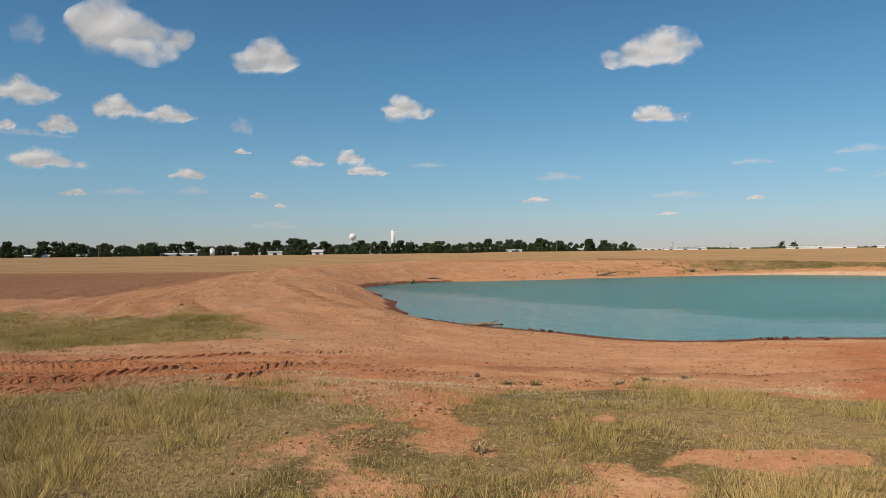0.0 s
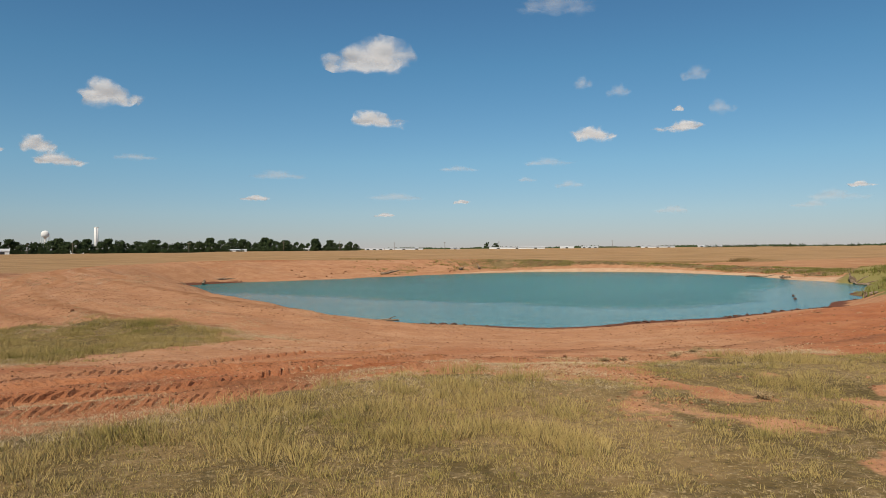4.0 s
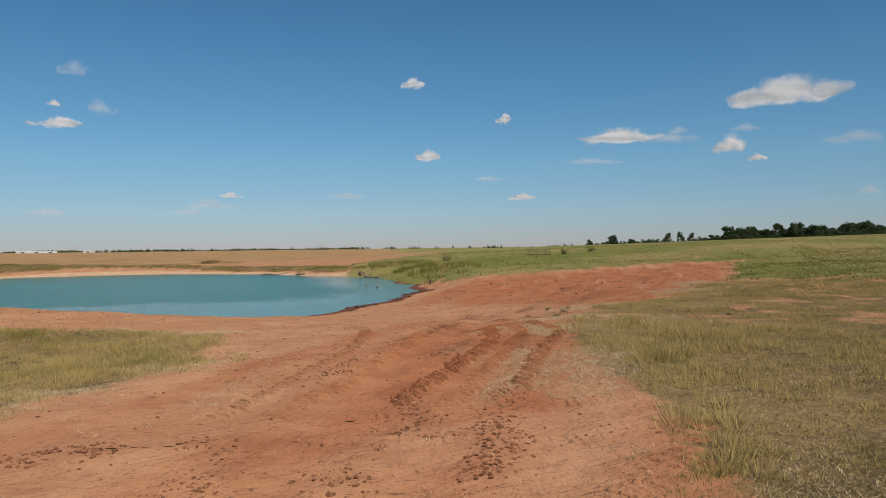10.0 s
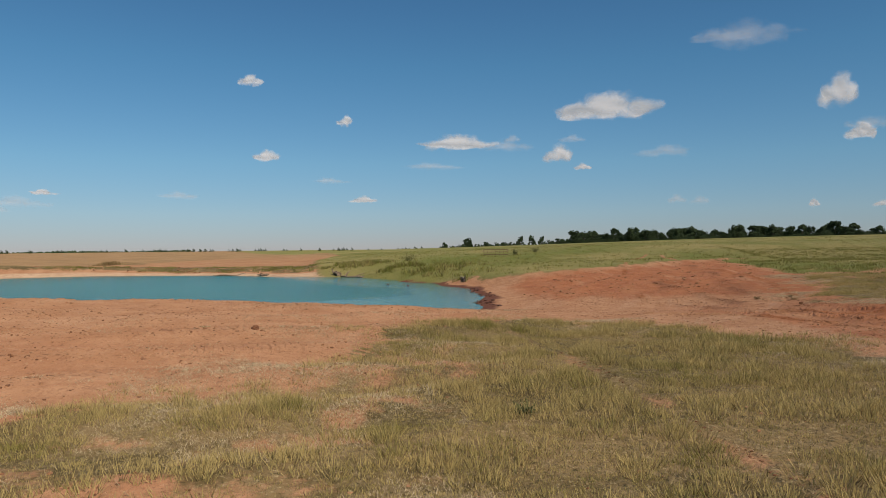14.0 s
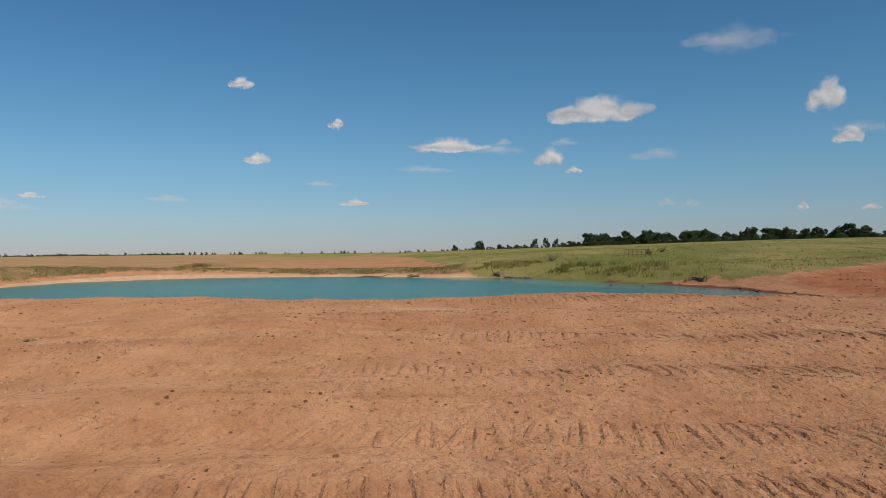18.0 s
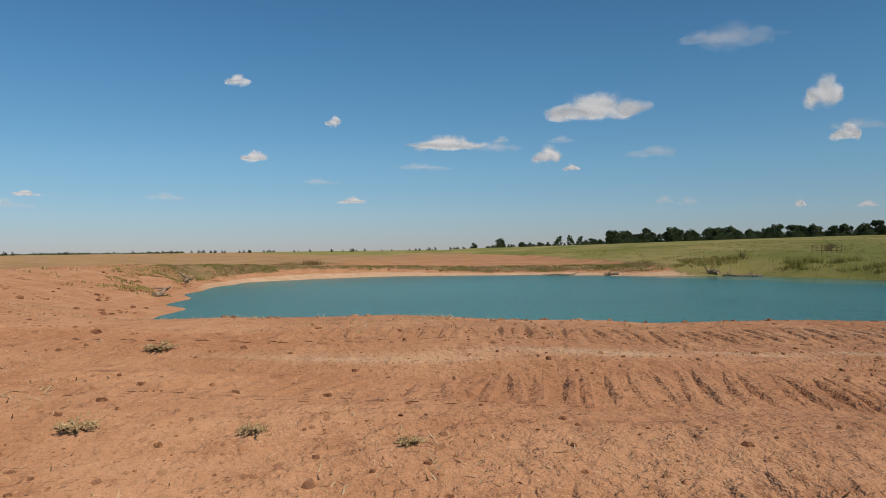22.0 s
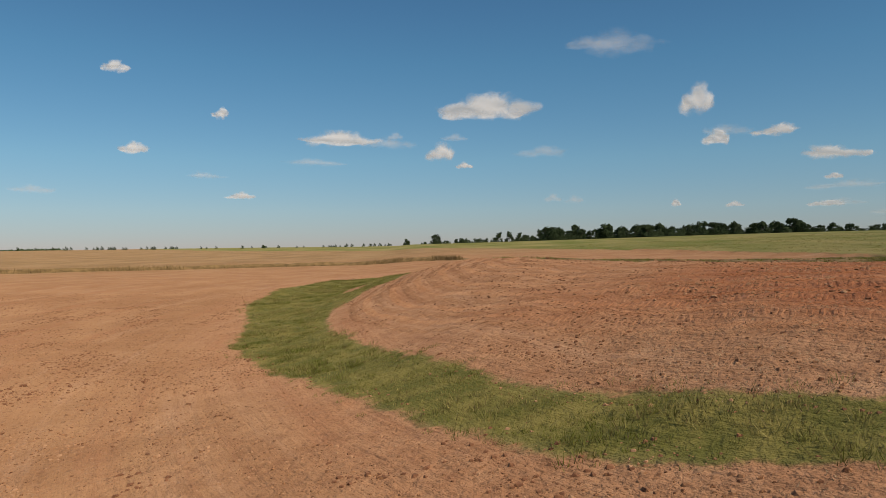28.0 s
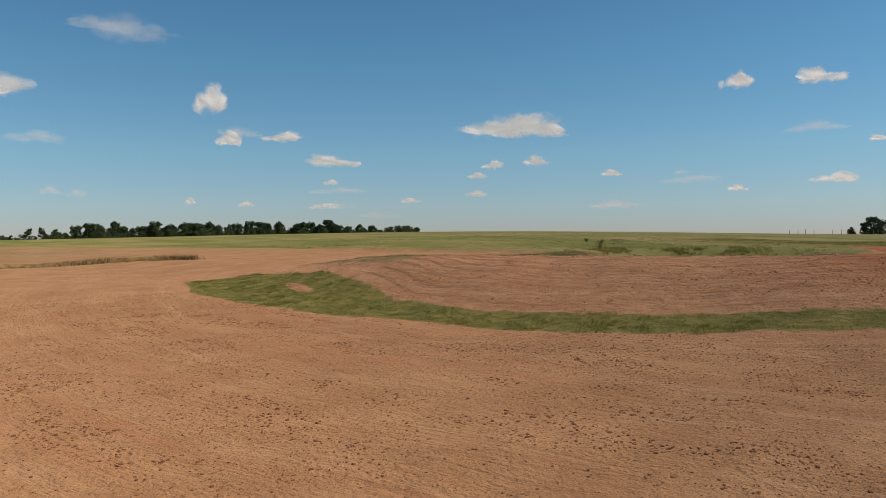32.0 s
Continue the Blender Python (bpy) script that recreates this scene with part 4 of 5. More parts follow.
for k, (pts, skew, height, drop) in enumerate((
        ([(-11, 11.0), (-7.5, 11.7), (-5.0, 12.5), (-2.6, 13.7), (-1.2, 15.0)], 0.5, 0.036, 0.14),
        ([(-11, 10.3), (-7.2, 10.9), (-4.6, 11.5), (-2.4, 12.8), (-1.0, 14.2)], -0.5, 0.036, 0.14),
        ([(-10, 9.5), (-6.3, 9.8), (-4.4, 10.2), (-3.1, 11.3), (-1.8, 12.4)], 0.5, 0.044, 0.10),
        ([(-10, 9.0), (-6.2, 9.4), (-4.2, 9.7), (-2.8, 10.6), (-1.6, 11.8)], -0.5, 0.044, 0.10),
        ([(-9, 8.5), (-5.8, 8.9), (-3.9, 9.1), (-2.6, 9.9)], 0.5, 0.036, 0.16),
        ([(-12.2, 13.2), (-11.6, 12), (-10.9, 10.3), (-10.1, 8.9), (-9.3, 7.6)], 0.1, 0.018, 0.30),
        ([(-12.6, 12), (-11.7, 9.8), (-11.0, 8.1), (-10.5, 7.3)], 0.1, 0.022, 0.34),
        ([(-9.9, 6.6), (-11.2, 6.8), (-13, 7.4)], 0.1, 0.026, 0.34),
        ([(4, 9.6), (14, 8.2), (28, 8.6), (44, 7)], 0.3, 0.022, 0.42), ([(6, 14), (16, 13.5), (30, 11.5), (45, 8)], 0.3, 0.022, 0.42),
        ([(-14, 22), (-9, 20.5), (-5, 22.5), (-3.6, 26)], 0.2, 0.018, 0.40))):
    px, py = curve(pts)
    prints("road_track_prints", px, py, GROUND, "chevron prints of a crawler in the red track", 0.36, 0.14, skew, height * (1.0 if k < 5 else 0.55), drop, 110 + k, 0.036, 0.5)


# ---- things ----
def part(name, bm, material, parent, label="", smooth=False):
    """One mesh object under a thing or a part."""
    me = bpy.data.meshes.new(name)
    bm.to_mesh(me)
    bm.free()
    me.materials.append(material)
    if smooth:
        me.polygons.foreach_set("use_smooth", np.full(len(me.polygons), True))
    ob = new(name, me)
    ob.parent = parent
    return tagged(ob, label)


def thing(name, m, label, category, group=""):
    ob = new(name)
    ob.empty_display_size = 0.2
    ob.matrix_world = m
    return tagged(ob, label, category, group)


def tube(bm, points, radii, sides=7, cap=True):
    """A bent, tapering limb through the points."""
    rings = []
    pts = [Vector(p) for p in points]
    for i, p in enumerate(pts):
        d = (pts[min(i + 1, len(pts) - 1)] - pts[max(i - 1, 0)]).normalized()
        u = d.orthogonal().normalized()
        w = d.cross(u)
        rings.append([bm.verts.new(p + (u * math.cos(2 * math.pi * k / sides) + w * math.sin(2 * math.pi * k / sides)) * radii[i]) for k in range(sides)])
    for a, b in zip(rings, rings[1:]):
        for k in range(sides):
            bm.faces.new((a[k], a[(k + 1) % sides], b[(k + 1) % sides], b[k]))
    if cap:
        bm.faces.new(rings[0][::-1])
        bm.faces.new(rings[-1])
    return bm


def box(bm, x0, x1, y0, y1, z0, z1):
    v = [bm.verts.new(p) for p in ((x0, y0, z0), (x1, y0, z0), (x1, y1, z0), (x0, y1, z0), (x0, y0, z1), (x1, y0, z1), (x1, y1, z1), (x0, y1, z1))]
    for f in ((3, 2, 1, 0), (4, 5, 6, 7), (0, 1, 5, 4), (1, 2, 6, 5), (2, 3, 7, 6), (3, 0, 4, 7)):
        bm.faces.new([v[i] for i in f])
    return bm


def on_ground(x, y, turn=0.0, sink=0.0):
    return pose(x, y, float(surface(np.array([x]), np.array([y]))[0]) - sink, 0, 0, turn)


def polar(az, r):
    return -math.sin(radians(az)) * r, math.cos(radians(az)) * r


# trees
def build_tree(height, spread, seed, low=0.03, bare=False):
    r = random.Random(seed)
    t = thing("tree", pose(0, 0, -200), "dark green broad-leaved tree on the skyline" if not bare else "sparse half-bare tree on the skyline", "tree", "trees on the skyline")
    bm = bmesh.new()
    tube(bm, [(0, 0, -0.3), (0.1, 0, height * 0.2), (r.uniform(-0.3, 0.3), r.uniform(-0.3, 0.3), height * 0.55)], [height * 0.03, height * 0.022, height * 0.012], 6)
    for k in range(5):
        a = r.uniform(0, 6.28)
        tube(bm, [(0, 0, height * 0.25), (math.cos(a) * spread * 0.3, math.sin(a) * spread * 0.3, height * 0.5), (math.cos(a) * spread * 0.6, math.sin(a) * spread * 0.6, height * r.uniform(0.6, 0.85))],
             [height * 0.012, height * 0.008, height * 0.003], 5)
    part("trunk", bm, BARK, t)
    lobes = []
    for k in range(15):
        z, a, q = r.uniform(0.2, 0.84), r.uniform(0, 6.28), r.uniform(0.1, 0.75) ** 0.7
        w = spread * (1.0 - 0.9 * max(0, z - 0.4)) * (0.7 + 0.3 * min(1, z / 0.4))
        lobes.append((math.cos(a) * q * w, math.sin(a) * q * w, height * z, r.uniform(0.24, 0.46) * w))
    lobes.append((0, 0, height * 0.72, spread * 0.5))
    if not bare:
        lobes += [(math.cos(k * 0.9) * spread * r.uniform(0.3, 0.8), math.sin(k * 0.9) * spread * r.uniform(0.3, 0.8), height * r.uniform(0.06, 0.2), spread * r.uniform(0.2, 0.36)) for k in range(7)]
    n = 220 if bare else 700
    verts, faces = [], []
    for k in range(n):
        cx, cy, cz, cr = lobes[k % len(lobes)]
        d = Vector((r.gauss(0, 1), r.gauss(0, 1), r.gauss(0, 1))).normalized() * cr * r.uniform(0.55, 1.12)
        c = Vector((cx, cy, max(cz + d.z * 0.85, height * low))) + Vector((d.x, d.y, 0))
        s = height * r.uniform(0.035, 0.085)
        u = Vector((r.gauss(0, 1), r.gauss(0, 1), r.gauss(0, 1))).normalized()
        w = u.orthogonal().normalized()
        i = len(verts)
        verts += [c + u * s, c - u * s * 0.6 + w * s, c - u * s * 0.6 - w * s, c + u.cross(w) * s * 0.8]
        faces += [(i, i + 1, i + 2), (i, i + 1, i + 3), (i + 1, i + 2, i + 3), (i, i + 2, i + 3)]
    me = bpy.data.meshes.new("crown")
    me.from_pydata(verts, [], faces)
    me.materials.append(LEAF)
    c = new("crown", me)
    c.parent = t
    return t


kinds = [build_tree(10.5, 4.6, 1), build_tree(12.5, 5.0, 2), build_tree(9.0, 4.8, 3), build_tree(11.5, 6.4, 4), build_tree(8.0, 4.2, 5), build_tree(6.0, 3.6, 6), build_tree(8.5, 3.4, 7, 0.1, True), build_tree(4.2, 2.6, 8)]
pick = random.Random(11)
used = set()


def plant(kind, x, y, size=1.0):
    m = on_ground(x, y, pick.uniform(0, 360), 0.1)
    src = kinds[kind]
    if kind not in used:
        used.add(kind)
        src.matrix_world = m
        return src
    t = copy_thing(src, m)
    t.scale = (size * pick.uniform(0.9, 1.1), size * pick.uniform(0.9, 1.1), size)
    return t


# the town's trees in the north
az = 35.0
while az > -14.5:
    r = 640 + pick.uniform(-60, 60)
    x, y = polar(az, r)
    plant(pick.choice([0, 1, 2, 3, 0, 2, 4]), x, y, pick.uniform(0.85, 1.12) * (1.0 if az > -9 else 0.8))
    az -= pick.uniform(0.3, 0.5)
for az, r, k, s in ((12.4, 520, 3, 1.15), (11.8, 520, 1, 1.0), (15.6, 560, 0, 0.95), (32.2, 560, 1, 1.0), (-11.2, 620, 1, 0.95), (-8.8, 590, 3, 0.8), (-25.1, 760, 6, 1.3), (-25.9, 900, 3, 0.7)):
    plant(k, *polar(az, r), s)
# low trees far off in the east
low = next(c for c in kinds[7].children if c.name.startswith("crown")).data
low_v = np.array([v.co[:] for v in low.vertices])
low_f = np.array([p.vertices[:] for p in low.polygons[:880]])
low_v = low_v[:880]
verts, faces = [], []
az = -42.0
while az > -83:
    x, y = polar(az, pick.uniform(640, 760))
    s = pick.uniform(0.45, 0.85)
    verts.append(low_v * s + np.array([x, y, float(land(x, y))]))
    faces.append(low_f + len(low_v) * (len(verts) - 1))
    az -= pick.choice([0.18, 0.22, 0.25, 0.2, 1.3])
tagged(mesh_object("low_trees", np.concatenate(verts), np.concatenate(faces), LEAF, smooth=False), "broken line of low dark trees on the plain", "trees", kind="stuff")
# the wood on the hill
az = -80.0
while az > -119:
    size = 0.28 + 0.72 * float(sstep(-87, -93, np.array(az)))
    x, y = polar(az, pick.uniform(385, 450))
    plant(pick.choice([5, 4, 2, 3, 7, 0]), x, y, size * pick.uniform(0.5, 1.05) * (1.0 if az > -112 else 0.7))
    az -= pick.uniform(0.2, 0.42)
for az, r, k, s in ((-92.3, 430, 3, 0.78), (-95.4, 390, 3, 0.80), (-87.0, 380, 6, 0.75), (-86.0, 378, 6, 0.7), (-87.8, 380, 6, 0.65), (-99.0, 400, 0, 0.8), (-103.5, 400, 3, 0.8), (-106, 400, 2, 0.95), (-108, 400, 0, 0.8)):
    plant(k, *polar(az, r), s)
# undergrowth that closes the wood's foot
verts, faces = [], []
az = -81.0
while az > -118.5:
    x, y = polar(az, pick.uniform(380, 440))
    s = pick.uniform(0.5, 1.25) * (0.6 + 0.4 * float(sstep(-86, -93, np.array(az))))
    if value_noise(az, 0.0, 0.6, 8) > 0.25:
        verts.append(low_v * np.array([s * 1.5, s * 1.5, s]) + np.array([x, y, float(land(x, y)) - 0.2]))
        faces.append(low_f + len(low_v) * (len(verts) - 1))
    az -= pick.uniform(0.10, 0.28)
tagged(mesh_object("undergrowth", np.concatenate(verts), np.concatenate(faces), LEAF, smooth=False), "dark green undergrowth along the foot of the wood", "bushes", kind="stuff")
# undergrowth between the town's trees
verts, faces = [], []
az = 36.0
while az > -14.5:
    x, y = polar(az, pick.uniform(590, 660))
    s = pick.uniform(0.6, 1.3) * (1.0 if az > -9 else 0.7)
    verts.append(low_v * np.array([s * 1.6, s * 1.6, s]) + np.array([x, y, float(land(x, y)) - 0.2]))
    faces.append(low_f + len(low_v) * (len(verts) - 1))
    az -= pick.uniform(0.12, 0.42)
tagged(mesh_object("undergrowth", np.concatenate(verts), np.concatenate(faces), LEAF, smooth=False), "dark hedges and bushes between the town's trees", "bushes", kind="stuff")
# trees in the south
for az, r, k, s in ((-158.4, 330, 3, 0.85), (-159.4, 335, 2, 0.9), (-160.6, 350, 4, 0.9), (-161.8, 350, 5, 0.9), (-163.0, 350, 4, 0.95), (-164.2, 345, 2, 0.9), (-165.4, 345, 0, 0.8), (-167, 350, 4, 1.0), (-157.0, 340, 7, 1.0)):
    plant(k, *polar(az, r), s)


def build_woods():
    """A long dark line of woods at the edge of sight."""
    verts, faces = [], []
    r = random.Random(5)
    for k in range(2600):
        az = r.uniform(-62, -12)
        d = r.uniform(1500, 1650)
        x, y = polar(az, d)
        h = r.uniform(0, 4.2) * (0.7 + 0.3 * math.sin(az * 0.9))
        s = r.uniform(4, 9)
        i = len(verts)
        verts += [(x - s, y, h - 3), (x + s, y, h - 3), (x, y + s, h - 3), (x, y - s, h - 3), (x + r.uniform(-2, 2), y, h + r.uniform(1, 3.5)), (x, y, -4)]
        faces += [(i, i + 2, i + 4), (i + 2, i + 1, i + 4), (i + 1, i + 3, i + 4), (i + 3, i, i + 4), (i, i + 2, i + 5), (i + 2, i + 1, i + 5), (i + 1, i + 3, i + 5), (i + 3, i, i + 5)]
    me = bpy.data.meshes.new("far_woods")
    me.from_pydata(verts, [], faces)
    me.materials.append(LEAF)
    return tagged(new("far_woods", me), "dark line of far woods on the horizon", "woods", kind="stuff")


build_woods()


# buildings
def shed(az, r, length, depth, height, roof, label, turn=0.0, wall=None, doors=2):
    x, y = polar(az, r)
    t = thing("shed", on_ground(x, y, az + turn, 0.2), label, "building", "buildings of the town")
    bm = bmesh.new()
    box(bm, -length / 2, length / 2, -depth / 2, depth / 2, 0, height)
    part("wall", bm, wall or WHITE, t)
    bm = bmesh.new()
    o = 0.4
    a = [bm.verts.new(p) for p in ((-length / 2 - o, -depth / 2 - o, height + 0.01), (length / 2 + o, -depth / 2 - o, height + 0.01), (length / 2 + o, depth / 2 + o, height + 0.01), (-length / 2 - o, depth / 2 + o, height + 0.01),
                                   (-length / 2 - o, 0, height + roof), (length / 2 + o, 0, height + roof))]
    for f in ((0, 1, 5, 4), (2, 3, 4, 5), (0, 4, 3), (1, 2, 5), (3, 2, 1, 0)):
        bm.faces.new([a[i] for i in f])
    part("roof", bm, TINROOF, t, "pale tin roof")
    for k in range(doors):
        cx = (k + 0.5) / doors * length - length / 2
        # solid panel on the wall, its dark colour stands for the bay's inner shade
        bm = bmesh.new()
        w = min(1.6, length / doors * 0.25)
        box(bm, cx - w, cx + w, -depth / 2 - 0.06, -depth / 2 - 0.003, 0.1, height * 0.78)
        part("door", bm, DARK, t, "dark panel painted as a shaded open bay")
    return t


for az, r, l, d, h, ro, lab in ((21.0, 600, 27, 12, 2.6, 1.6, "long low white shed among trees"), (30.4, 600, 16, 9, 2.4, 1.4, "low white shed under dark trees"), (27.6, 600, 7, 6, 2.4, 1.2, "small white shed among the trees"),
                                (13.9, 575, 11, 8, 4.0, 1.2, "cream coloured barn beside a big tree"), (15.3, 590, 6, 5, 3.0, 1.0, "small pale outbuilding near the barn"), (10.6, 600, 9, 8, 4.0, 3.2, "white gabled house in the town"),
                                (16.9, 600, 5, 5, 3.2, 1.6, "small pale house among trees"), (6.0, 610, 9, 7, 2.8, 1.4, "low pale house among trees"), (-5.2, 615, 14, 8, 2.6, 1.2, "low pale shed under trees"),
                                (-10.5, 640, 5, 5, 2.8, 1.6, "small white house by the trees"), (-16.0, 820, 22, 10, 3.6, 1.2, "long white barn in the distance"), (-18.4, 850, 46, 12, 3.6, 1.4, "long white poultry barn in the distance"),
                                (-22.6, 900, 12, 10, 3.0, 1.2, "small white barn in the distance"), (-27.6, 900, 70, 14, 3.8, 1.6, "very long white barn on the plain"), (-31.6, 950, 18, 12, 4.2, 1.8, "white barn on the plain"),
                                (-33.4, 960, 22, 12, 3.4, 1.4, "low white barn on the plain"), (-38.6, 1000, 44, 12, 3.4, 1.4, "long grey barn on the plain"), (-42.4, 1000, 30, 12, 3.2, 1.4, "long pale barn on the plain")):
    shed(az, r, l, d, h * (0.6 if az > -12 else 0.5), ro * 0.6, lab, doors=1 if l < 20 else 3)


def water_tower(az, r):
    x, y = polar(az, r)
    t = thing("water_tower", on_ground(x, y, az), "white water tower above the town's trees", "water tower")
    bm = bmesh.new()
    prof = [(0.0, 25.4), (2.4, 24.8), (3.9, 23.0), (4.3, 20.8), (3.7, 18.8), (2.1, 17.4), (0.9, 16.6)]
    rings = [[bm.verts.new((rr * math.cos(k * math.pi / 10), rr * math.sin(k * math.pi / 10), z)) for k in range(20)] for rr, z in prof[1:]]
    top = bm.verts.new((0, 0, prof[0][1]))
    for k in range(20):
        bm.faces.new((rings[0][k], rings[0][(k + 1) % 20], top))
        for a, b in zip(rings, rings[1:]):
            bm.faces.new((b[k], b[(k + 1) % 20], a[(k + 1) % 20], a[k]))
    part("tank", bm, WHITE, t, smooth=True)
    part("riser", tube(bmesh.new(), [(0, 0, 0), (0, 0, 16.7)], [1.0, 0.9], 14), WHITE, t)
    for k in range(6):
        a = k * math.pi / 3
        part("leg", tube(bmesh.new(), [(math.cos(a) * 5.2, math.sin(a) * 5.2, 0), (math.cos(a) * 3.9, math.sin(a) * 3.9, 19.6)], [0.25, 0.2], 6), WHITE, t)


water_tower(7.8, 905)
x, y = polar(4.55, 905)
t = thing("standpipe", on_ground(x, y), "tall white cylindrical standpipe above the trees", "water tower")
part("shaft", tube(bmesh.new(), [(0, 0, 0), (0, 0, 29.0)], [2.2, 2.2], 20), WHITE, t, smooth=True)
part("cap", tube(bmesh.new(), [(0, 0, 29.0), (0, 0, 29.3), (0, 0, 29.9)], [2.35, 2.35, 0.5], 20), WHITE, t)
part("ladder", box(bmesh.new(), -0.2, 0.2, -2.4, -2.21, 0.5, 29.0), TINROOF, t)
x, y = polar(18.6, 590)
t = thing("grain_bin", on_ground(x, y), "white round grain bin with a cone roof", "grain bin")
part("drum", tube(bmesh.new(), [(0, 0, 0), (0, 0, 5.2)], [1.9, 1.9], 18), WHITE, t, smooth=True)
part("roof", tube(bmesh.new(), [(0, 0, 5.2), (0, 0, 6.6)], [2.05, 0.2], 18), TINROOF, t)


def utility_pole(az, r, h=7.5):
    x, y = polar(az, r)
    t = thing("utility_pole", on_ground(x, y, az, 0.3), "grey wooden utility pole by the road", "utility pole", "poles along the road")
    part("post", tube(bmesh.new(), [(0, 0, 0), (0, 0, h)], [0.19, 0.13], 8), POLE, t)
    arm = part("crossarm", box(bmesh.new(), -1.1, 1.1, -0.2, -0.135, h - 0.7, h - 0.55), POLE, t)
    for px in (-1.0, -0.5, 0.5, 1.0):
        part("insulator", tube(bmesh.new(), [(px, -0.167, h - 0.55), (px, -0.167, h - 0.35)], [0.05, 0.04], 6), WHITE, arm, "white insulator")


for a in (26.5, 17.6, 9.2, 6.4, -1.5, -8.6, -13.0, -17.5, -21.6, -26.0, -35.0):
    utility_pole(a, 520 if a > -15 else 640)


# driftwood
def driftwood(x, y, turn, length, girth, seed, label, limbs=3, lift=0.25, sink=0.02):
    r = random.Random(seed)
    length, girth, lift = length * 0.75, girth * 0.75, lift * 0.7
    t = thing("driftwood", on_ground(x, y, turn, sink), label, "log", "driftwood round the pond")
    n = 6
    pts = [((k / (n - 1) - 0.5) * length, r.uniform(-0.08, 0.08) * length * 0.5, girth * 0.8 + r.uniform(0, lift) * (k / (n - 1))) for k in range(n)]
    part("stem", tube(bmesh.new(), pts, [girth * (1.25 - 0.75 * k / (n - 1)) * r.uniform(0.85, 1.1) for k in range(n)], 8), DRIFT, t)
    for _ in range(limbs):
        k = r.randrange(1, n)
        a, e = r.uniform(0, 6.28), r.uniform(0.05, 0.9)
        l = length * r.uniform(0.2, 0.45)
        p = pts[k]
        part("limb", tube(bmesh.new(), [p, (p[0] + math.cos(a) * l * 0.5, p[1] + math.sin(a) * l * 0.5, p[2] + e * l * 0.35), (p[0] + math.cos(a) * l, p[1] + math.sin(a) * l * 0.9, p[2] + e * l * 0.5)],
                          [girth * 0.5, girth * 0.35, girth * 0.12], 6), DRIFT, t)
    return t


driftwood(-5.0, 54.4, 20, 1.7, 0.08, 3, "bleached forked driftwood on the cut bank", 5, 0.3)
driftwood(-1.6, 59.8, 20, 2.4, 0.09, 4, "dark fallen branch lying along the shore", 4, 0.1)
driftwood(-3.0, 57.6, 70, 0.6, 0.14, 5, "short upright stump on the bank", 2, 0.8)
driftwood(14.5, 65.1, 10, 2.6, 0.14, 6, "arched grey branch on the far bank", 3, 0.5)
driftwood(41.0, 45.6, 100, 3.2, 0.13, 7, "dry branches lying on the far bank", 4, 0.35)
driftwood(40.0, 41.9, 80, 1.5, 0.16, 8, "dark log end at the water's edge", 1, 0.1)
driftwood(37.0, 33.0, 60, 3.6, 0.14, 9, "pale weathered log on the sandy bank", 3, 0.25)
driftwood(38.4, 34.8, 50, 1.4, 0.2, 10, "bleached broken stump on the bank", 3, 0.6)
driftwood(23.8, 22.4, 15, 1.9, 0.13, 12, "brown log lying above the water's edge", 2, 0.15)
driftwood(23.4, 68.4, 40, 0.9, 0.16, 13, "pale upright stub on the bank", 2, 0.9)
driftwood(26.0, 69.6, 80, 1.1, 0.15, 14, "dark leaning stump at the bank", 2, 0.7)
driftwood(34.6, 64.6, 120, 1.6, 0.12, 15, "small dark branch on the far bank", 2, 0.2)
driftwood(1.2, 24.2, 10, 1.6, 0.09, 16, "muddy stick half in the water", 2, 0.1)


def snag(x, y, size, seed, label):
    r = random.Random(seed)
    t = thing("snag", pose(x, y, WATER_Z - 0.24, 0, 0, r.uniform(0, 360)), label, "stump", "snags in the water")
    part("stump", tube(bmesh.new(), [(0, 0, -0.4), (0, 0, 0.1), (0.06, 0, 0.16 + 0.35 * size)], [0.3 * size + 0.06, 0.26 * size + 0.05, 0.04], 8), MUD, t)
    part("root", tube(bmesh.new(), [(0.1, 0, 0.1), (0.5 * size + 0.2, 0.1, 0.25), (size + 0.4, 0.15, 0.12)], [0.1, 0.08, 0.03], 6), MUD, t)


snag(24.5, 27.1, 0.08, 1, "low dark snag breaking the water")
snag(22.6, 25.7, 0.14, 2, "dark stump standing in the shallow water")


# the livestock frame and other things on the pasture
def panel_pen(x, y, turn):
    t = thing("livestock_panel", on_ground(x, y, turn, 0.05), "rusty steel livestock panels standing on the pasture", "fence panel")
    for k in range(7):
        px = -1.2 + 0.4 * k
        part("post", tube(bmesh.new(), [(px, 0.05 * (k % 2), 0), (px, 0.05 * (k % 2), 0.78)], [0.025, 0.025], 6), RUST, t)
    for z in (0.25, 0.5, 0.74):
        part("rail", tube(bmesh.new(), [(-1.22, 0.03, z), (0, 0.03, z + 0.02), (1.22, 0.03, z)], [0.022, 0.022, 0.022], 6), RUST, t)
    for px in (-1.2, 1.2):
        part("brace", tube(bmesh.new(), [(px, 0, 0.7), (px, 1.2, 0.55)], [0.022, 0.022], 6), RUST, t)


panel_pen(50.1, 21.8, 84)


def fence_post(x, y, h):
    t = thing("fence_post", on_ground(x, y, 0, 0.2), "weathered wooden fence post on the pasture", "fence post", "fence on the hill")
    part("post", tube(bmesh.new(), [(0, 0, 0), (0.03, 0, h)], [0.09, 0.08], 7), POLE, t)
    part("cap", tube(bmesh.new(), [(0.03, 0, h), (0.03, 0, h + 0.04)], [0.085, 0.06], 7), POLE, t)


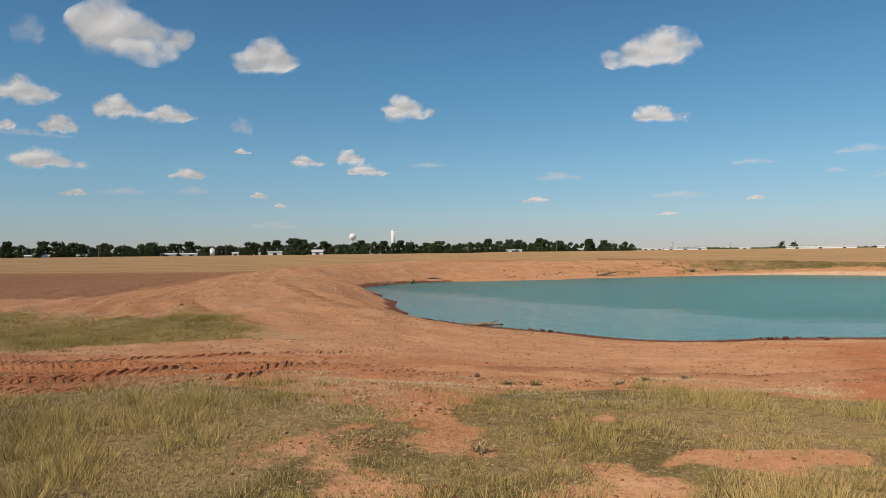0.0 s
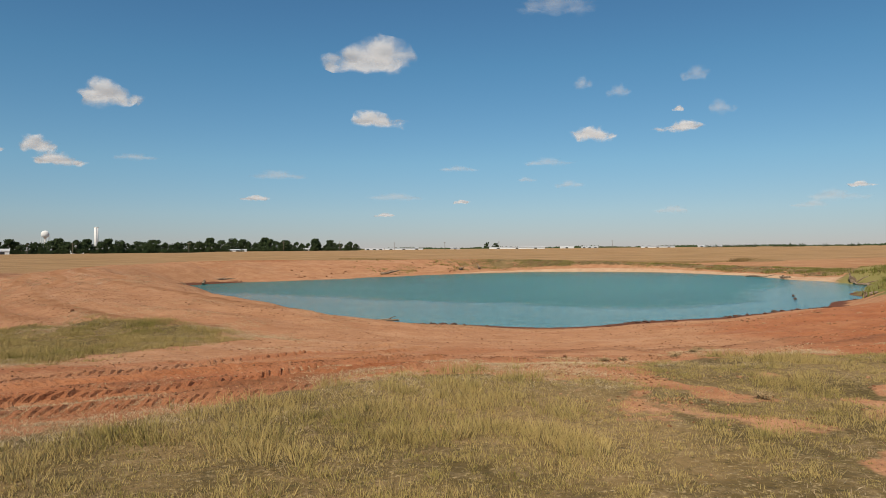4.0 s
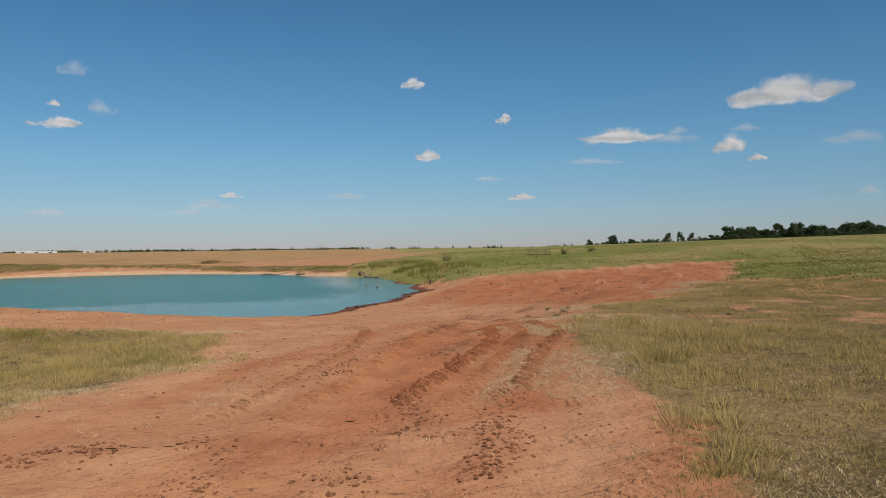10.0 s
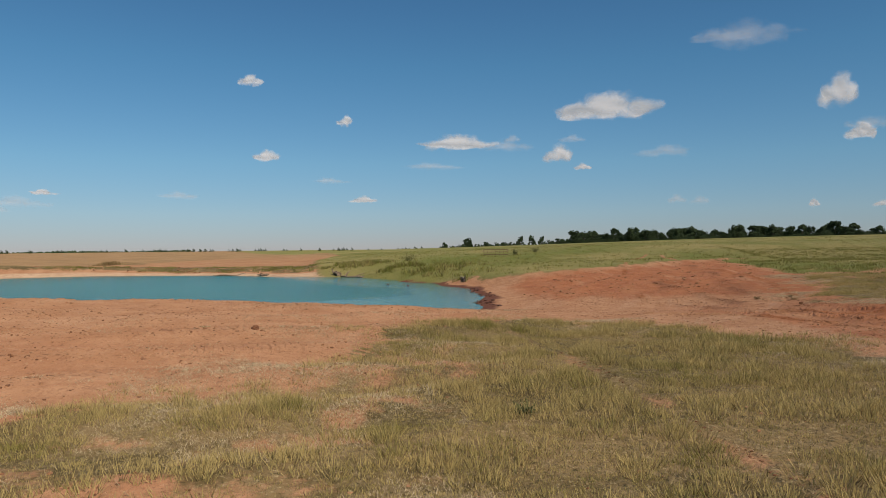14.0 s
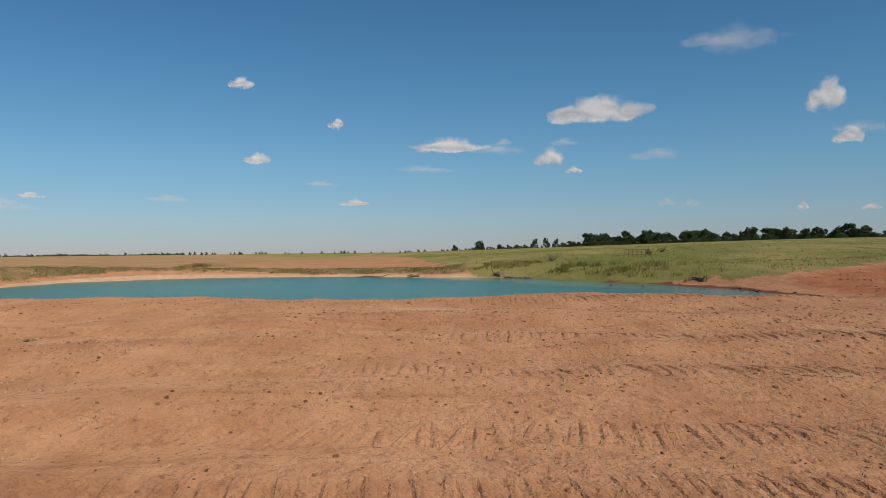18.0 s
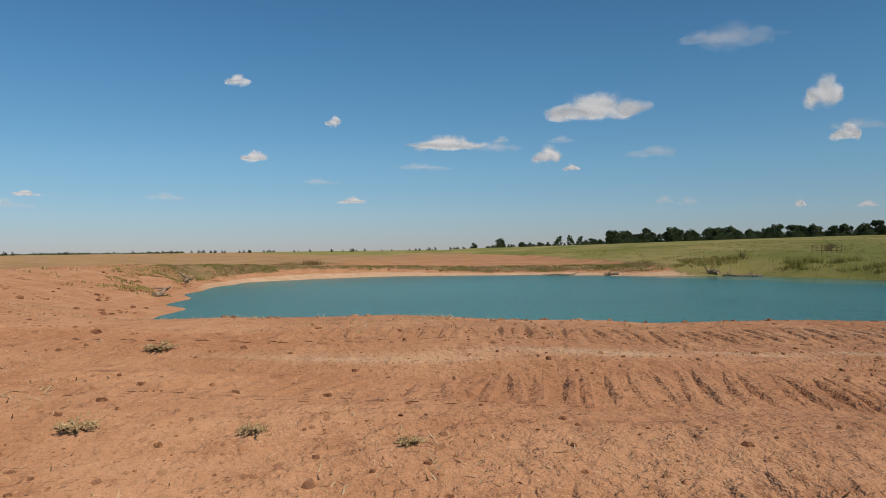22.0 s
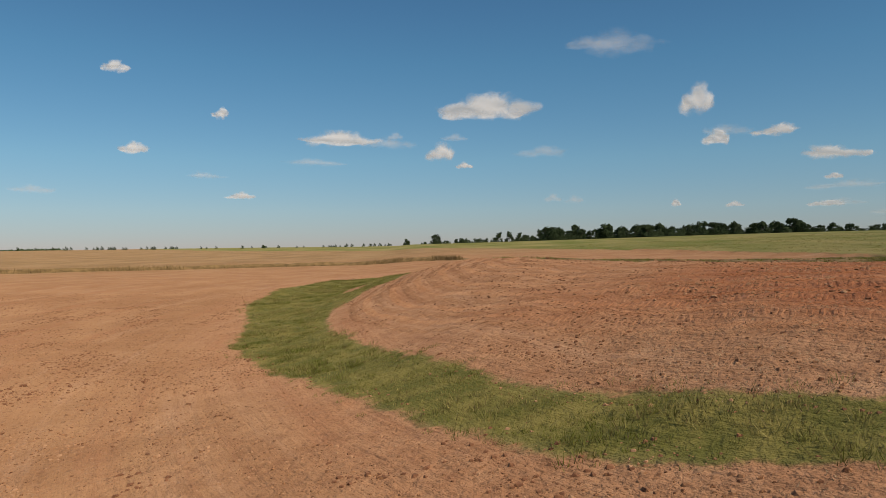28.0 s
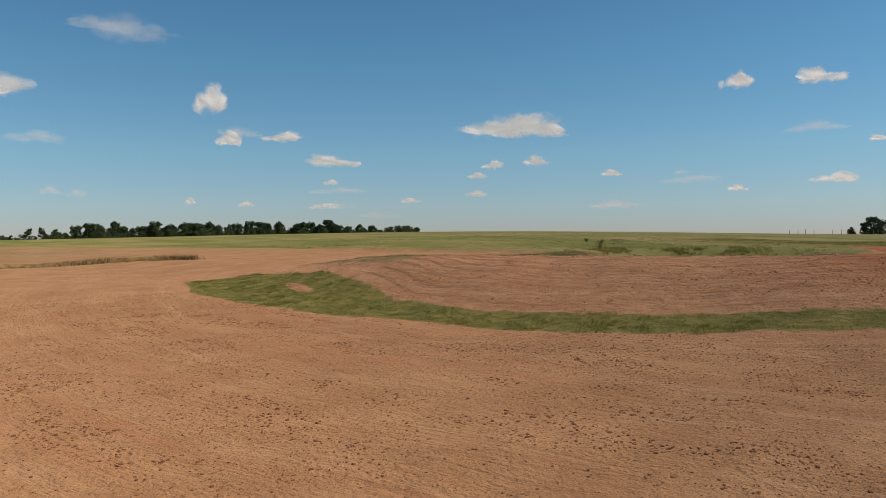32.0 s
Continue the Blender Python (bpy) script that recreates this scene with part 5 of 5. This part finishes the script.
for k, a in enumerate((-148.6, -149.4, -150.1, -150.9, -152.6, -153.4, -154.0, -156.2, -156.6, -157.1)):
    x, y = polar(a, 215)
    fence_post(x, y, 1.5 + 0.25 * (k % 3))


# single clods and dead tufts that stand out
def single_clod(x, y, size, seed):
    r = random.Random(seed)
    bm = bmesh.new()
    bmesh.ops.create_icosphere(bm, subdivisions=3, radius=1.0)
    for v in bm.verts:
        k = 1 + 0.32 * noise.noise(v.co * 1.7 + Vector((seed * 3.1, 0, 0))) + 0.22 * noise.noise(v.co * 4.3 + Vector((seed, 0, 0)))
        v.co = Vector((v.co.x * 1.1, v.co.y * 0.9, v.co.z * 0.8)) * k * size
        v.co.z += size * 0.5
    me = bpy.data.meshes.new("clod")
    bm.to_mesh(me)
    bm.free()
    me.materials.append(MOIST)
    ob = new("clod", me)
    ob.matrix_world = on_ground(x, y, r.uniform(0, 360), size * 0.15)
    return tagged(ob, "large rough clod of red earth on the dam", "clod", "large clods")


for k, (x, y, s) in enumerate(((-10.4, 53.8, 0.045), (-12.6, 54.1, 0.045), (-11.1, 52.2, 0.05), (-8.6, 22.6, 0.08), (6.6, 86.6, 0.06), (-10.4, 34.2, 0.04), (-12.0, 39.0, 0.04), (0.4, 10.7, 0.06))):
    single_clod(x, y, s * 0.75, k + 1)


DEAD = plain("dead_weed", (0.20, 0.130, 0.062), (0.50, 0.36, 0.19), 14, 0.9)
BLOOM = plain("pale_flower_heads", (0.42, 0.40, 0.33), (0.62, 0.60, 0.52), 8, 0.9)


def weed_tuft(x, y, size, seed, label, material, upright=0.3, flowers=0):
    """Straggling stems that spread from one root, with leaves along them."""
    r = random.Random(seed)
    t = thing("weed_tuft", on_ground(x, y), label, "weeds", "single weed tufts")
    bm, heads = bmesh.new(), bmesh.new()
    for _ in range(60):
        a, l = r.uniform(0, 6.28), size * r.uniform(0.5, 1.25)
        w, up = 0.004 + 0.012 * size, r.uniform(0.25, 1.3) * upright
        px, py = r.gauss(0, size * 0.2), r.gauss(0, size * 0.2)
        ca, sa = math.cos(a), math.sin(a)
        root = [bm.verts.new((px - sa * w, py + ca * w, -0.01)), bm.verts.new((px + sa * w, py - ca * w, -0.01))]
        mid = Vector((px + ca * l * 0.5, py + sa * l * 0.5, l * up * 0.8))
        tip = Vector((px + ca * l, py + sa * l, l * up * r.uniform(0.6, 1.1)))
        m = [bm.verts.new(mid + Vector((-sa * w, ca * w, 0))), bm.verts.new(mid + Vector((sa * w, -ca * w, 0)))]
        bm.faces.new((root[0], root[1], m[1], m[0]))
        bm.faces.new((m[0], m[1], bm.verts.new(tip)))
        for f in (0.4, 0.7):
            p = mid.lerp(tip, f)
            b = r.uniform(0, 6.28)
            q = Vector((math.cos(b), math.sin(b), 0.3)) * size * 0.16
            bm.faces.new((bm.verts.new(p), bm.verts.new(p + q + Vector((0, 0, w * 2))), bm.verts.new(p + q * 0.6 - Vector((0, 0, w * 2)))))
        if r.random() < flowers:
            for _ in range(3):
                p = tip + Vector((r.gauss(0, 1), r.gauss(0, 1), r.gauss(0, 0.6))) * size * 0.07
                h = [heads.verts.new(p + Vector(o) * (0.006 + 0.014 * size)) for o in ((1, 0, 0), (-0.5, 0.87, 0), (-0.5, -0.87, 0), (0, 0, 0.9))]
                for f in ((0, 1, 3), (1, 2, 3), (2, 0, 3), (2, 1, 0)):
                    heads.faces.new([h[i] for i in f])
    part("foliage", bm, material, t)
    if flowers:
        part("bloom", heads, BLOOM, t, "small pale flower heads")
    else:
        heads.free()
    return t


for k, (x, y, s) in enumerate(((-11.9, 43.4, 0.26), (-12.3, 42.7, 0.15), (-12.6, 42.2, 0.14), (-9.9, 40.4, 0.22), (-11.3, 38.6, 0.24), (-11.4, 39.9, 0.2), (-13.3, 43.8, 0.16), (-11.3, 58.9, 0.24), (-11.6, 58.5, 0.2),
                               (-12.0, 57.7, 0.22), (-10.4, 57.9, 0.14), (-10.3, 60.3, 0.2), (-11.5, 60.2, 0.18), (-11.5, 51.5, 0.24), (-13.0, 50.3, 0.14), (-13.0, 51.1, 0.2), (-13.1, 49.6, 0.12), (-8.6, 23.5, 0.2))):
    weed_tuft(x, y, s * 0.45, k + 3, "straggly dead weed clump lying on bare earth", DEAD, 0.28)
for k, (x, y, s) in enumerate(((0.8, 10.1, 0.2), (1.2, 10.1, 0.16), (2.4, 10.2, 0.2), (2.8, 10.15, 0.15), (0.25, 6.1, 0.2), (3.6, 10.9, 0.2))):
    weed_tuft(x, y, s * 0.6, k + 40, "dry brown weed clump beside the track", DEAD, 0.6)
for k, (x, y, s) in enumerate(((-7.3, 70.0, 0.3), (-7.0, 70.3, 0.24), (-7.7, 69.9, 0.28), (-7.9, 69.6, 0.34), (-8.2, 69.8, 0.3), (-7.6, 70.5, 0.26), (-6.7, 70.6, 0.22), (-8.3, 70.3, 0.3), (-7.9, 70.8, 0.26))):
    weed_tuft(x, y, s * 0.45, k + 50, "dark weed with pale flower heads on the verge", DARKWEED, 0.9, 0.5)
for k, (x, y, s) in enumerate(((-13.2, 18.0, 0.22), (-14.0, 14.2, 0.35))):
    weed_tuft(x, y, s * 0.6, k + 60, "dark green leafy weed in the grass", DARKWEED, 0.7)
for k, (x, y, s) in enumerate(((54, 20, 0.6), (58, 18, 0.6), (47, 30, 0.7))):
    weed_tuft(x, y, s, k + 70, "dark tall weeds on the pasture", DARKWEED, 1.0)


# a grassy ridge between two fields
ridge = curve([(40, 190), (55, 150), (66, 120), (73, 102), (76, 93), (78, 85), (73, 78), (66, 73)], 280)
sx, sy = np.gradient(ridge[0]), np.gradient(ridge[1])
sl = np.hypot(sx, sy)
sx, sy = sx / sl, sy / sl
fade = sstep(0, 30, np.arange(len(sx))[::-1]) * (0.8 + 0.4 * value_noise(np.arange(len(sx)), np.zeros(len(sx)), 0.2, 3))
rows = []
for off, up in ((-1.2, -0.1), (-0.5, 0.10), (-0.1, 0.34), (0.4, 0.36), (2.5, 0.28), (6.0, -0.15)):
    bx, by = ridge[0] - sy * off * 1.0, ridge[1] + sx * off
    rows.append(np.stack([bx, by, surface(bx, by) + up * fade], 1))
k = len(sx)
q = np.arange(k - 1)
bank = mesh_object("field_bank", np.concatenate(rows), np.concatenate([np.stack([q + r * k, q + 1 + r * k, q + 1 + (r + 1) * k, q + (r + 1) * k], 1) for r in range(5)]), plain("weedy_bank", (0.12, 0.075, 0.030), (0.27, 0.165, 0.07), 1.5, 0.95))
tagged(bank, "low earth bank between two tilled fields", "bank", kind="structure")
along = rng.integers(0, len(ridge[0]), 9000)
x, y = ridge[0][along] + rng.normal(0, 0.7, 9000), ridge[1][along] + rng.normal(0, 0.5, 9000)
blades("ridge_grass", x, y, rng.uniform(0.12, 0.45, 9000) * (0.6 + 0.9 * (value_noise(x, y, 0.25, 4) > 0.5)), rng.uniform(0.05, 0.10, 9000), 0.7, plain("dead_weeds", (0.15, 0.10, 0.04), (0.34, 0.22, 0.10), 0.8, 0.9), "dry grass along a field boundary")

# ---- from plan units to metres ----
for ob in list(scene.objects):
    if ob.parent is None and ob is not cam and ob is not sun:
        ob.matrix_basis = Matrix.Scale(PLAN, 4) @ ob.matrix_basis

# ---- clouds, in metres ----
PUFF = bmesh.new()
bmesh.ops.create_icosphere(PUFF, subdivisions=4, radius=1.0)
PUFF_V = np.array([v.co[:] for v in PUFF.verts])
PUFF_F = np.array([[v.index for v in f.verts] for f in PUFF.faces])
PUFF.free()


def cloud(x, y, z, wide, tall, thin=False):
    """A soft lumpy body with a flat base, its broad side towards the pond."""
    seed = (x * 0.37 + y * 0.73 + z) % 97
    u, d, v = PUFF_V.T
    lump = np.array([noise.noise(Vector((a * 2.2 + seed, b * 2.2, c * 2.2))) for a, b, c in PUFF_V])
    k = 1 + 0.28 * lump
    co = np.stack([u * k * wide * 0.60, d * k * tall * 0.5, v * k * tall * 0.72], 1)
    ob = mesh_object("cloud", co, PUFF_F, WISP if thin else CLOUD)
    # heaps on a flat base: the tallest off the middle, lower ones to both sides
    r = random.Random(int(seed * 1000))
    lean = r.uniform(-0.3, 0.3)
    heaps = [(lean, -0.05, 0.55, 0.78)] + [(lean + side * r.uniform(0.3, 0.5), -0.25, 0.42, r.uniform(0.35, 0.6)) for side in (-1, 1)]
    heaps += [(side * r.uniform(0.6, 0.68), -0.35, 0.28, r.uniform(0.2, 0.4)) for side in (-1, 1)]
    depth = np.max([1 - np.hypot((u - hx) / hr, (v - hz) / hh) for hx, hz, hr, hh in heaps], 0)
    depth = np.minimum(depth, (v + 0.66 + 0.1 * lump) * 1.5)
    depth = np.minimum(depth, (1 - np.hypot(u, v)) * 3.0 - 0.35)
    rim = ob.data.attributes.new("rim", "FLOAT", "POINT")
    rim.data.foreach_set("value", depth.astype(np.float32))
    puff = ob.data.attributes.new("puff", "FLOAT_VECTOR", "POINT")
    puff.data.foreach_set("vector", np.stack([u * wide / tall, v, d * 0.3 + seed], 1).astype(np.float32).ravel())
    ob.matrix_world = pose(x, y, z, 0, 0, math.degrees(math.atan2(-x, y)))
    return tagged(ob, "thin faint wisp of cloud in a blue sky" if thin else "small white fair-weather cumulus in a blue sky", "cloud", "fair-weather clouds")


cloud(-1795, 3980, 1285, 651, 349)
cloud(-1097, 4251, 1197, 397, 238)
cloud(1191, 4224, 1205, 548, 238)
cloud(-2298, 3823, 903, 349, 143)
cloud(-1908, 4041, 857, 270, 151)
cloud(-1646, 4160, 831, 326, 111)
cloud(-2173, 3929, 742, 214, 119)
cloud(-1253, 4304, 785, 143, 135, True)
cloud(-252, 4452, 907, 349, 151)
cloud(1305, 4280, 826, 349, 127)
cloud(-2224, 3932, 547, 421, 127)
cloud(-1578, 4240, 488, 222, 79)
cloud(-882, 4427, 576, 214, 71)
cloud(-614, 4468, 607, 199, 111)
cloud(-524, 4490, 522, 270, 79)
cloud(-1261, 4327, 630, 103, 40)
cloud(-1181, 4379, 362, 127, 48)
cloud(-1053, 4417, 300, 87, 40)
cloud(-2141, 3999, 362, 143, 48)
cloud(542, 4506, 328, 183, 40)
cloud(-2257, 3759, 1221, 167, 167, True)
cloud(1379, 4487, 229, 131, 33)
cloud(-2395, 3802, 716, 103, 71)
cloud(2242, 3670, 1471, 508, 135, True)
cloud(2513, 3719, 712, 270, 103)
cloud(2901, 3420, 729, 302, 71)
cloud(3079, 3234, 830, 175, 95, True)
cloud(2600, 3601, 960, 151, 79, True)
cloud(2424, 3707, 1016, 127, 87, True)
cloud(2935, 3311, 1032, 167, 95, True)
cloud(2395, 3841, 405, 191, 56, True)
cloud(2175, 3967, 441, 119, 40, True)
cloud(3598, 2747, 344, 143, 40)
cloud(2890, 3405, 835, 71, 40)
cloud(1798, 4165, 303, 119, 32)
cloud(4058, 1730, 1040, 167, 71)
cloud(4288, 1212, 815, 103, 64)
cloud(4165, 1684, 594, 191, 79)
cloud(4448, 501, 685, 524, 111)
cloud(4486, -116, 601, 191, 127)
cloud(4470, 168, 704, 111, 56, True)
cloud(4489, -270, 518, 111, 48)
cloud(4377, 1117, 326, 183, 48)
cloud(4413, -417, 879, 619, 191)
cloud(4174, -1216, 1223, 453, 167, True)
cloud(4121, -1629, 864, 214, 191)
cloud(4113, -1747, 640, 167, 103)
cloud(4404, -957, 291, 127, 64, True)
cloud(4223, -1544, 252, 64, 56)
cloud(4231, -1914, 243, 115, 41)
cloud(3949, -2017, 655, 270, 71)
cloud(3798, -2310, 510, 357, 87)
cloud(3823, -2295, 377, 103, 40)
cloud(4425, -832, 304, 127, 64, True)
cloud(3923, -2434, 237, 221, 49, True)
cloud(4203, -1058, 1225, 381, 87, True)
cloud(3048, -3136, 723, 731, 167)
cloud(3162, -3072, 479, 143, 56)
cloud(3230, -3012, 413, 135, 48)
cloud(3245, -3010, 298, 151, 48)
cloud(2950, -3264, 499, 175, 71)
cloud(2592, -3554, 413, 135, 48)
cloud(1945, -3849, 918, 191, 103)
cloud(1533, -4028, 903, 254, 95)
cloud(1508, -4119, 340, 246, 71)
cloud(1964, -3932, 299, 119, 48)
cloud(3524, -2700, 258, 143, 40)
cloud(2232, -3783, 405, 119, 40, True)
cloud(3969, -2337, 231, 221, 41)
cloud(2634, -3723, 222, 377, 49, True)
cloud(1285, -4172, 541, 111, 40)
haze = random.Random(23)
for k in range(26):
    az, el = 38 - 210 * (k + haze.random()) / 26, haze.uniform(1.6, 9.0)
    x, y = polar(az, 4300)
    cloud(x, y, 4300 * math.tan(radians(el)), haze.uniform(160, 420), haze.uniform(40, 80), True)
